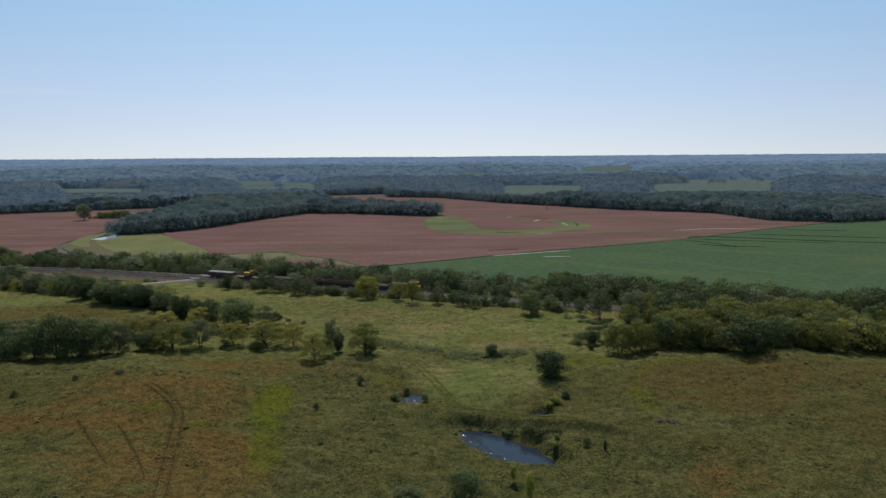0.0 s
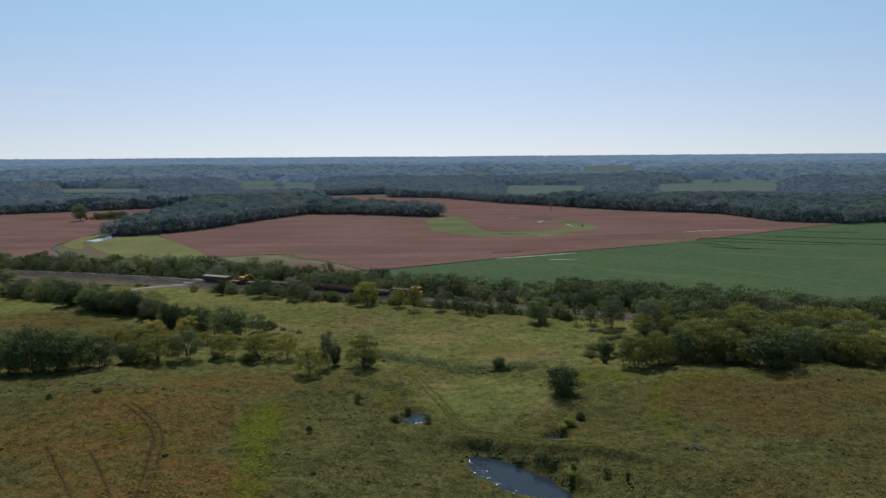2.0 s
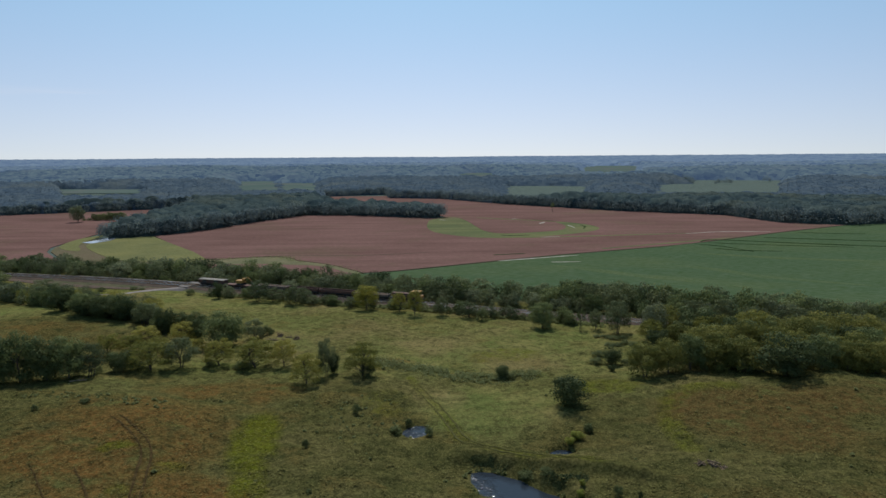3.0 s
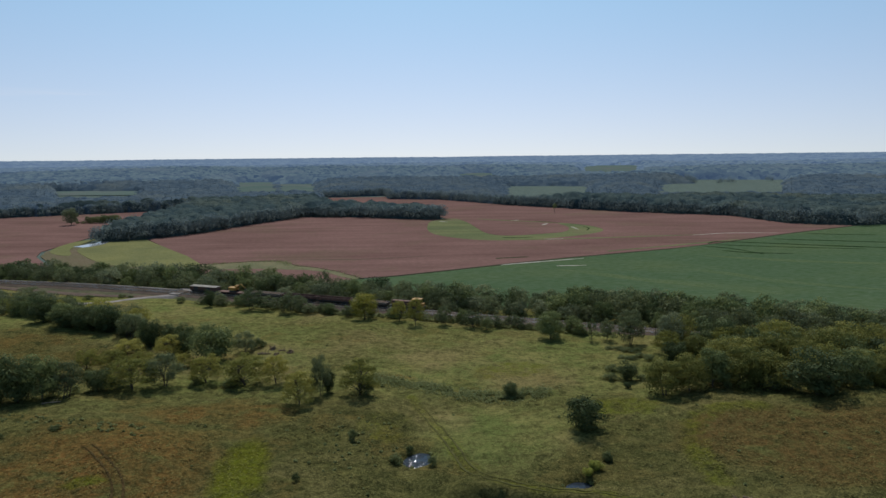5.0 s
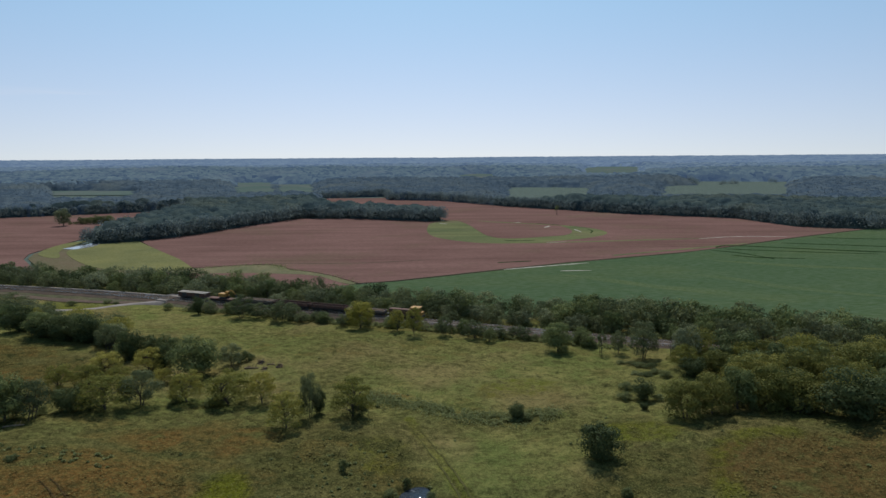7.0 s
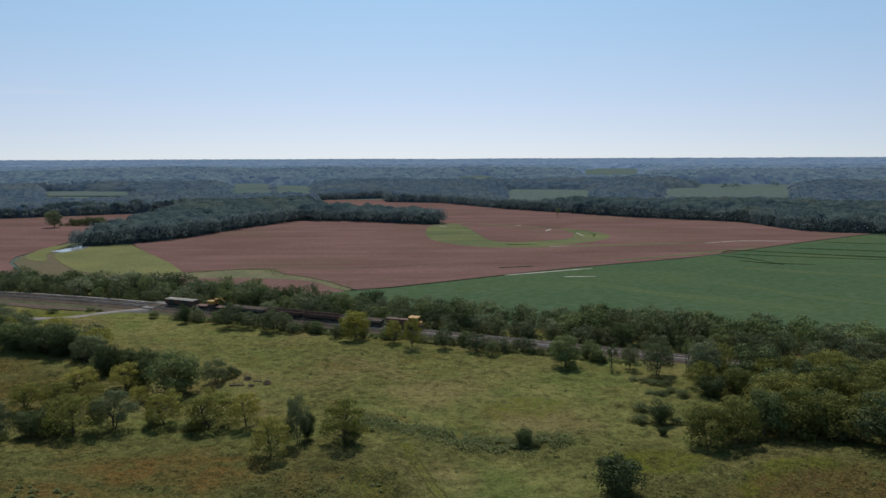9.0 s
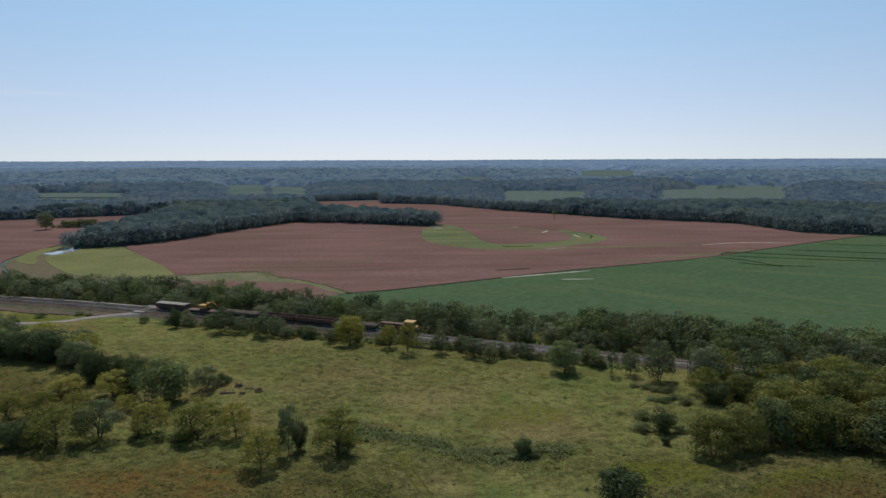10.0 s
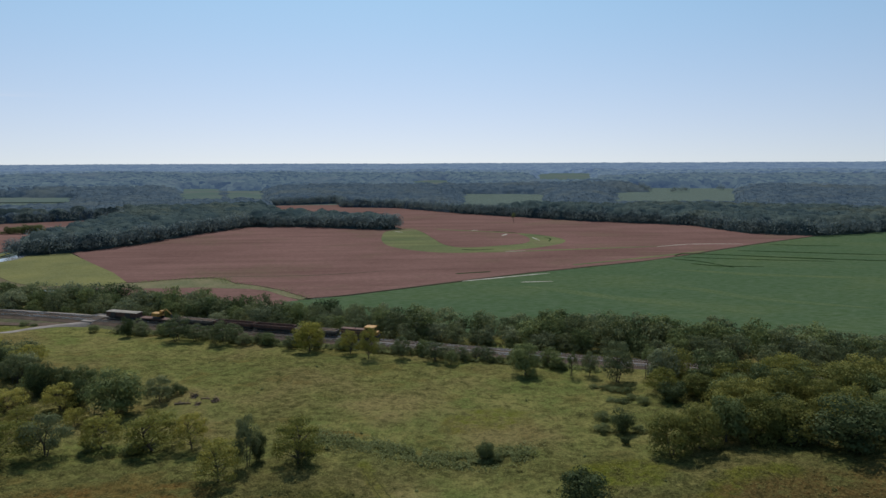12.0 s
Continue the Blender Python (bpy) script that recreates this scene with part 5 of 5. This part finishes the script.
def thicket(name, spots, label, kinds, low, high, wide, seed, fine=0.5):
    """Many trees that stand too close to count, as one mesh."""
    rng = random.Random(seed)
    vs, fs, ms, tones, count = [], [], [], [], 0
    slots = sorted(set(kinds))
    for x, y in spots:
        k = rng.choice(kinds)
        h = rng.uniform(low, high) * (0.6 if k == "b" else 1)
        w = h * rng.uniform(wide, wide + 0.35)
        v, f = leaves_of(k, 10 + rng.randrange(4), fine)[:2]
        t = rng.uniform(0, math.tau)
        p = v @ np.array([[math.cos(t), math.sin(t), 0], [-math.sin(t), math.cos(t), 0], [0, 0, 1]])
        vs.append(p * np.array([w / 8, w / 8, h / 7.9]) + np.array([x, y, float(land(x, y)) - 0.09 * h]))
        fs.append(f + count)
        ms.append(np.full(len(f), slots.index(k), np.int32))
        tones.append(np.full(len(v), rng.random(), np.float32))
        count += len(v)
    me = array_mesh(name, np.concatenate(vs), np.concatenate(fs), LEAF[slots[0]])
    for k in slots[1:]:
        me.materials.append(LEAF[k])
    me.polygons.foreach_set("material_index", np.concatenate(ms))
    me.attributes.new("tone", "FLOAT", "POINT").data.foreach_set("value", np.concatenate(tones))
    tagged(new(name, me), label, "trees", kind="stuff")


# the wood on the east side, between the brown hill and the railway
east = [(x, y) for x, y in jittered(56, 178, 149.5, 218, 7.0, 1) if rail_v(x, y) < -10 and x > 62 and not (y > 178 and x < 66)]
fill([p for p in east if p[1] < 156], "in a dense grove", "grove below the brown hill", "mmmmolmml", 6.5, 9.5, wide=0.85)
thicket("grove", [p for p in east if p[1] >= 156], "dense mixed grove of green and yellowing trees", "mmmdommlod", 6.5, 11.0, 0.85, 12, 0.7)
skirt = [(x, 148.6 + 1.5 * math.sin(x)) for x in np.arange(66, 172, 4.5)]
fill(skirt, "at the grove foot", "grove undergrowth", "bbg", 2.6, 4.2, seed=9, wide=1.0)
thicket("undergrowth", [(x + dx, y + dy) for x, y, *_ in LEFTWOOD for dx, dy in ((0.5, 3.0),)], "dark undergrowth below the trees of the draw", "bbg", 3.5, 5.5, 1.0, 16, 0.6)
thicket("undergrowth", [(x + dx, y + dy) for x, y, *_ in RAVINE[:13] for dx, dy in ((1.0, 2.0),)], "dark undergrowth below the trees of the draw", "bbg", 2.5, 4.0, 1.0, 17, 0.6)
# the belt of trees beyond the railway
belt_west = [rail_xy(u, v) for u, v in jittered(-340, -62, 10.5, 36, 5.8, 2)]
fill([p for p in belt_west if rail_v(*p) < 15], "beyond the railway", "tree belt beyond the railway", "ogwgodb", 4.5, 9.5, seed=4, wide=0.8)
thicket("tree_belt", [p for p in belt_west if rail_v(*p) >= 15], "bushy tree belt between the railway and the fields", "oggodw", 4.8, 11.0, 0.8, 13, 0.3)
belt_east = [rail_xy(u, v) for u, v in jittered(-62, 240, 10.0, 34, 6.0, 5)]
fill([p for p in belt_east if rail_v(*p) < 14.5], "beyond the railway", "tree belt beyond the railway", "ggoggdbw", 5.0, 9.0, seed=6, wide=0.85)
back = [p for p in belt_east if rail_v(*p) >= 14.5]
thicket("tree_belt", [p for p in back if rail_u(*p) < 42], "dense tree belt between the railway and the bean field", "ogggogdwo", 6.0, 11.0, 0.85, 14, 0.32)
thicket("tree_belt", [p for p in back if rail_u(*p) >= 42], "tall dense tree belt between the railway and the bean field", "ogggogdwo", 8.5, 13.5, 0.75, 19, 0.32)
thicket("undergrowth", [rail_xy(u + 0.8 * math.sin(5 * u), 8.6 + 1.1 * math.sin(3 * u)) for u in np.arange(-66, 130, 2.4)], "low dark growth at the foot of the tree belt", "bbg", 2.0, 4.6, 1.1, 26, 0.2)
thicket("undergrowth", [rail_xy(u + 0.8 * math.sin(5 * u), 9.6 + 0.9 * math.sin(3 * u)) for u in np.arange(-300, -124, 2.8)], "low dark growth at the foot of the tree belt", "bbo", 2.0, 4.0, 1.1, 29, 0.16)
# low growth between the pasture and the track
verge = [rail_xy(u, -8.8 + 1.8 * math.sin(u * 0.7)) for u in np.arange(-94, 54, 1.9)]
fill(verge, "on the railway verge", "verge bushes", "bgbgob", 2.0, 5.6, seed=8, wide=1.0)
# lone trees out in the fields
plant(-336, 577, 17, 14, "w", "lone grey-green tree standing in the brown field")
plant(112, 660, 11, 7, "s", "lone grey-green tree standing in the brown field")
row = smooth_loop([(-226, 268), (-200, 255), (-172.4, 238.7), (-158.3, 231.6), (-140.6, 218.4), (-121.7, 208.0), (-109.4, 203.6), (-98.9, 201.0), (-90, 197.0)], 5, False)
fill([(x + 1.5 * math.sin(3 * i), y + 1.5 + 1.5 * math.cos(5 * i)) for i, (x, y) in enumerate(row)], "in the hill-top tree row", "hill-top tree row", "dogsogl", 5.0, 8.2, seed=18, wide=0.6)
behind = [(x + random.Random(i).uniform(-2.5, 2.5), y + 5 + 4.5 * (i % 3) + random.Random(i + 50).uniform(-1.5, 1.5)) for i, (x, y) in enumerate(row) if x < -122 or i % 2]
thicket("hill_thicket", behind, "pale grey-green trees crowded behind the hill-top row", "gglwgl", 5.5, 8.5, 0.95, 27, 0.4)
thicket("undergrowth", [(x + 0.6, y - 0.4) for x, y in row[::1]], "low dark growth under the hill-top tree row", "bbg", 2.4, 4.2, 1.1, 28, 0.3)
for x, y, height, width, kind in BELT:
    plant(x, y, height, width * 1.12, kind, f"{KIND[kind][1]} beyond the railway", fine=False)
hedge = [(-337 + i * 4.6, 589 + 0.9 * i) for i in range(11)]
fill(hedge, "in a field hedge", "field hedge", "bo", 7, 10, seed=15, wide=0.9)


# ---------------------------------------------------------------- weeds and grass
def weeds():
    rng = np.random.default_rng(21)
    gully = smooth_loop([(-14, 159), (-5.3, 156.7), (2.5, 153), (10.9, 150.4), (18.3, 150), (26, 152)], 12, False)
    spots = [(x + rng.normal() * 1.6, y + rng.normal() * 2.0, rng.uniform(0.25, 0.6)) for x, y in gully[::2]]
    for x, y in zip(rng.normal(-12, 5, 60), rng.normal(124, 8, 60)):
        spots.append((x, y, rng.uniform(0.12, 0.4)))
    for x, y in zip(rng.uniform(-84, -50, 60), rng.uniform(-2.5, 2.5, 60)):
        spots.append((x, 124 - 0.25 * (x + 60) + y, rng.uniform(0.15, 0.5)))
    for pond in PONDS:
        for t in rng.uniform(0, math.tau, 34 if pond[2] > 5 else 7):
            p, q, turn = pond[2] * 1.12 * math.cos(t), pond[3] * 1.15 * math.sin(t), pond[4]
            spots.append((pond[0] + p * math.cos(turn) - q * math.sin(turn), pond[1] + p * math.sin(turn) + q * math.cos(turn), rng.uniform(0.15, 0.5)))
    for x, y in zip(rng.uniform(-95, 100, 90), rng.uniform(66, 215, 90)):
        if rail_v(x, y) < -14 and min(float(pond_edge(x, y, p)) for p in PONDS) > 1.1:
            wild = float(value_noise(x, y, 17))
            if wild > 0.5 or y < 140:
                spots.append((x, y, rng.uniform(0.15, 0.45)))
    for u, v in zip(rng.uniform(-98, 62, 620), rng.uniform(-11, -4.8, 620)):
        spots.append((*rail_xy(u, v), rng.uniform(0.35, 1.1)))
    cs, outs, sz = [], [], []
    for x, y, h in spots:
        d, p = shell(26, rng, -0.2)
        cs.append(np.array([x, y, float(land(x, y)) + h * 0.35]) + p * np.array([h * 0.9, h * 0.9, h * 0.7]))
        outs.append(np.tile([0.0, 0.0, 1.0], (len(d), 1)))
        sz.append(np.full(len(d), 0.12 + 0.16 * h))
    # rank growth along the gully and on the weedy strip beyond the railway
    line = np.array(gully)
    at = line[rng.integers(0, len(line), 9000)] + rng.normal(size=(9000, 2)) * np.array([1.4, 1.7])
    at = at[value_noise(at[:, 0], at[:, 1], 2.0) > 0.24]
    far = np.array(smooth_loop([(-126, 357), (-107, 365), (-93, 365), (-86, 360), (-79, 350), (-54, 333), (-40, 314)], 8, False))
    there = far[rng.integers(0, len(far), 1800)] + rng.normal(size=(1800, 2)) * np.array([2.5, 2.5])
    for where, tall, size in ((at, 0.6, 0.19), (there, 0.7, 0.28)):
        z = land(where[:, 0], where[:, 1]) + rng.random(len(where)) * tall
        cs.append(np.column_stack([where, z]))
        outs.append(np.tile([0.0, 0.0, 1.0], (len(where), 1)))
        sz.append(np.full(len(where), size))
    v, f = leaf_clumps(np.concatenate(cs), np.concatenate(outs), np.concatenate(sz), rng, 1.0)
    tagged(new("weeds", array_mesh("weeds", v, f, M_WEED)), "scattered clumps of dark weeds in the pasture", "weeds", kind="stuff")


weeds()


def bank_weeds():
    """Dark rank weeds on the shaded slope of the dam, down to the pond."""
    rng = np.random.default_rng(41)
    line = np.array(smooth_loop([(11, 107.0), (17.4, 105.0), (22.5, 101.7), (27.6, 98.6)], 10, False))
    at = line[rng.integers(0, len(line), 2200)] + rng.normal(size=(2200, 2)) * np.array([0.9, 0.5])
    at = at[(value_noise(at[:, 0], at[:, 1], 1.7) > 0.5) & (pond_edge(at[:, 0], at[:, 1], PONDS[0]) > 1.0)]
    tall = 0.08 + 0.32 * value_noise(at[:, 0], at[:, 1], 2.3)
    z = land(at[:, 0], at[:, 1]) + rng.random(len(at)) * tall
    v, f = leaf_clumps(np.column_stack([at, z]), np.tile([0.0, -0.3, 0.8], (len(at), 1)), np.full(len(at), 0.15), rng, 0.8)
    tagged(new("bank_weeds", array_mesh("bank_weeds", v, f, LEAF["d"])), "dark rank weeds on the pond's dam", "weeds", kind="stuff")


bank_weeds()


def grass_material():
    m, nt, p = mat("grass_tuft", 0.9)
    col, _, _ = cover_colour(nt)
    geo = nt.nodes.new("ShaderNodeNewGeometry")
    dark = mix(nt, 0.10, col, (0.0, 0.0, 0.0))
    light = mix(nt, 0.15, col, (0.9, 0.8, 0.3))
    col = mix(nt, geo.outputs["Random Per Island"], dark, light)
    d, t = nt.nodes.new("ShaderNodeBsdfDiffuse"), nt.nodes.new("ShaderNodeBsdfTranslucent")
    s = nt.nodes.new("ShaderNodeMixShader")
    s.inputs[0].default_value = 0.35
    nt.links.new(col, d.inputs["Color"])
    nt.links.new(col, t.inputs["Color"])
    nt.links.new(d.outputs[0], s.inputs[1])
    nt.links.new(t.outputs[0], s.inputs[2])
    nt.links.new(s.outputs[0], nt.nodes["Material Output"].inputs["Surface"])
    nt.nodes.remove(p)
    return m


def grass():
    rng = np.random.default_rng(31)
    n = 190000
    x, y = rng.uniform(-118, 120, n), 62 + 160 * rng.random(n) ** 1.3
    ok = (rail_v(x, y) < -13) & (np.abs(x) < 0.75 * (y + 20)) & (value_noise(x, y, 1.45) + 0.5 * value_noise(x, y, 6) + 0.8 * rng.random(n) > 0.85)
    for pond in PONDS:
        ok &= pond_edge(x, y, pond) > 1.05
    ok &= line_distance(x, y, BERM) > 2.0
    x, y = x[ok], y[ok]
    n, z = len(x), land(x, y)
    mown = cover(x, y)["hay"]
    tall = rng.uniform(0.06, 0.22, n) * (0.5 + 0.9 * value_noise(x, y, 5)) * (1 - 0.5 * mown)
    k = 2
    spot = np.repeat(np.stack([x, y, z], 1), k, 0)
    h = np.repeat(tall, k)
    spot = spot + np.stack([rng.normal(size=n * k) * h * 0.8, rng.normal(size=n * k) * h * 0.8, h * rng.uniform(0.2, 0.9, n * k)], 1)
    v, f = leaf_clumps(spot, np.tile([0.0, 0.0, 1.0], (n * k, 1)), h * 0.8, rng, 2.0)
    me = array_mesh("grass", v, f, grass_material())
    store_cover(me, v[:, 0], v[:, 1])
    tagged(new("grass", me), "tufts of uneven pasture grass", "grass", kind="stuff")


grass()

# ---------------------------------------------------------------- small things
def ramp(name, points, width, material, label):
    """A road bed with sloping sides along points that carry their own heights."""
    line = smooth_loop(points, 6, False)
    verts = []
    for i, (x, y, z) in enumerate(line):
        p, q = line[max(i - 1, 0)], line[min(i + 1, len(line) - 1)]
        d = Vector((q[0] - p[0], q[1] - p[1])).normalized()
        w = width * (0.85 + 0.3 * float(value_noise(x, y, 6)))
        for side, drop in ((-0.9, 2.2), (-0.5, 0.0), (0.0, -0.06), (0.5, 0.0), (0.9, 2.2)):
            verts.append((x - d.y * w * side, y + d.x * w * side, z - drop))
    faces = [(5 * i + j, 5 * i + j + 1, 5 * i + j + 6, 5 * i + j + 5) for i in range(len(line) - 1) for j in range(4)]
    return tagged(mesh_object(name, verts, [f[::-1] for f in faces], material, smooth=True), label, "lane", kind="structure")


LANE = [(-105.6, 265.0), (-111.6, 262.6), (-118.1, 259.6), (-122.2, 256.3), (-126.5, 252.6), (-133.0, 250.6), (-141.0, 250.8), (-150.0, 252.0)]
ramp("gravel_lane", [(x, y, max(float(land(x, y)) + 0.15, z)) for (x, y), z in zip(LANE, (3.5, 3.35, 3.0, 2.7, 2.4, 0, 0, 0))], 3.2, M_GRAVEL, "pale gravel lane climbing to the railway")


def level_crossing(u):
    """Gravel filled between the rails where the lane crosses."""
    crossing = tagged(new("level_crossing"), "worn timber and gravel crossing over the two tracks", "crossing", kind="structure")
    for v0, v1 in ((-4.6, -2.87), (-2.67, -1.43), (-1.23, 1.23), (1.43, 2.67), (2.87, 4.6)):
        bm = box(bmesh.new(), u - 2.4, u + 2.4, v0, v1, RAIL_TOP - 0.3, RAIL_TOP - 0.03, 0.02)
        bm.transform(RAIL_BASE)
        part("panel", bm, M_TIE if abs(v0) < 2.8 else M_GRAVEL, crossing)


level_crossing(-113.0)
for i, (x, y) in enumerate([(49.6, 187.5), (51.5, 184.8), (53.4, 183.2), (55.2, 180.4), (50.6, 176.4), (52.4, 174.8), (55.0, 176.6), (56.6, 173.6)]):
    plant(x, y, 1.1 + 0.2 * (i % 4), 3.2 + 0.5 * (i % 3), "b", "low grey-green brush at the meadow's edge", "meadow brush")
for x, y, height, width in ((-141.5, 262.5, 2.2, 5.0), (-128.5, 264.0, 1.6, 4.2), (-124.0, 262.0, 1.2, 3.4)):
    plant(x, y, height, width, "b", "low dark green bush below the railway bank")


def log(name, a, b, r, label):
    bm = bmesh.new()
    za, zb = float(land(*a)) + r * 0.9, float(land(*b)) + r * 0.9
    A, B = Vector((*a, za)), Vector((*b, zb))
    M = A.lerp(B, 0.5) + Vector((0, 0, r * 0.2))
    rod(bm, A, M, r, r * 0.85, 9)
    rod(bm, M, B, r * 0.85, r * 0.55, 9)
    ob = thing(name, Matrix.Identity(4), label, "log")
    part("stem", bm, M_DEAD, ob)
    for k in (0.55, 0.75):
        p = A.lerp(B, k)
        part("limb", rod(bmesh.new(), p, p + Vector((0.3, 0.5, 0.9)) * r * 4, r * 0.4, r * 0.15, 6), M_DEAD, ob)
    return ob


log("fallen_log", (-79.6, 137.3), (-76.6, 138.9), 0.22, "bleached fallen tree trunk at the wood's edge")
log("fallen_log", (48.2, 102.3), (50.2, 101.5), 0.15, "grey fallen log lying in dry grass")
log("fallen_log", (-47.4, 178.2), (-44.2, 179.4), 0.25, "pale broken log beside dead brush")
log("fallen_log", (-42.5, 181.5), (-40.4, 180.9), 0.2, "pale broken log beside dead brush")


def brush_pile(x, y, size, seed, label, tall=0.9):
    rng = random.Random(seed)
    z = float(land(x, y))
    ob = thing("brush_pile", pose(x, y, z), label, "brush pile")
    for i in range(22):
        a, t = rng.uniform(0, math.tau), rng.uniform(0.08, tall)
        s = size * rng.uniform(0.5, 1.0)
        p = Vector((math.cos(a) * s * 0.5, math.sin(a) * s * 0.5, -0.05))
        q = Vector((math.cos(a + 2.4) * s * 0.4, math.sin(a + 2.4) * s * 0.4, s * t))
        part("branch", rod(bmesh.new(), p, q, 0.075 * size / 2, 0.02 * size, 6), M_DEAD if i % 3 else M_BARK, ob)


brush_pile(46.9, 101.6, 2.1, 4, "grey heap of dead branches in dry grass", 0.3)
brush_pile(48.6, 101.0, 2.2, 5, "grey heap of dead branches in dry grass", 0.3)
brush_pile(50.2, 100.4, 1.7, 6, "grey heap of dead branches in dry grass", 0.25)
brush_pile(-44.6, 183.0, 2.8, 1, "brown upturned stump and dead branches", 0.5)
brush_pile(-46.4, 179.0, 2.0, 2, "tangle of dead branches on the grass", 0.4)
brush_pile(-42.4, 178.4, 2.4, 7, "tangle of dead branches on the grass", 0.4)
brush_pile(-39.0, 180.2, 2.4, 3, "brown tangle of dead branches", 0.45)
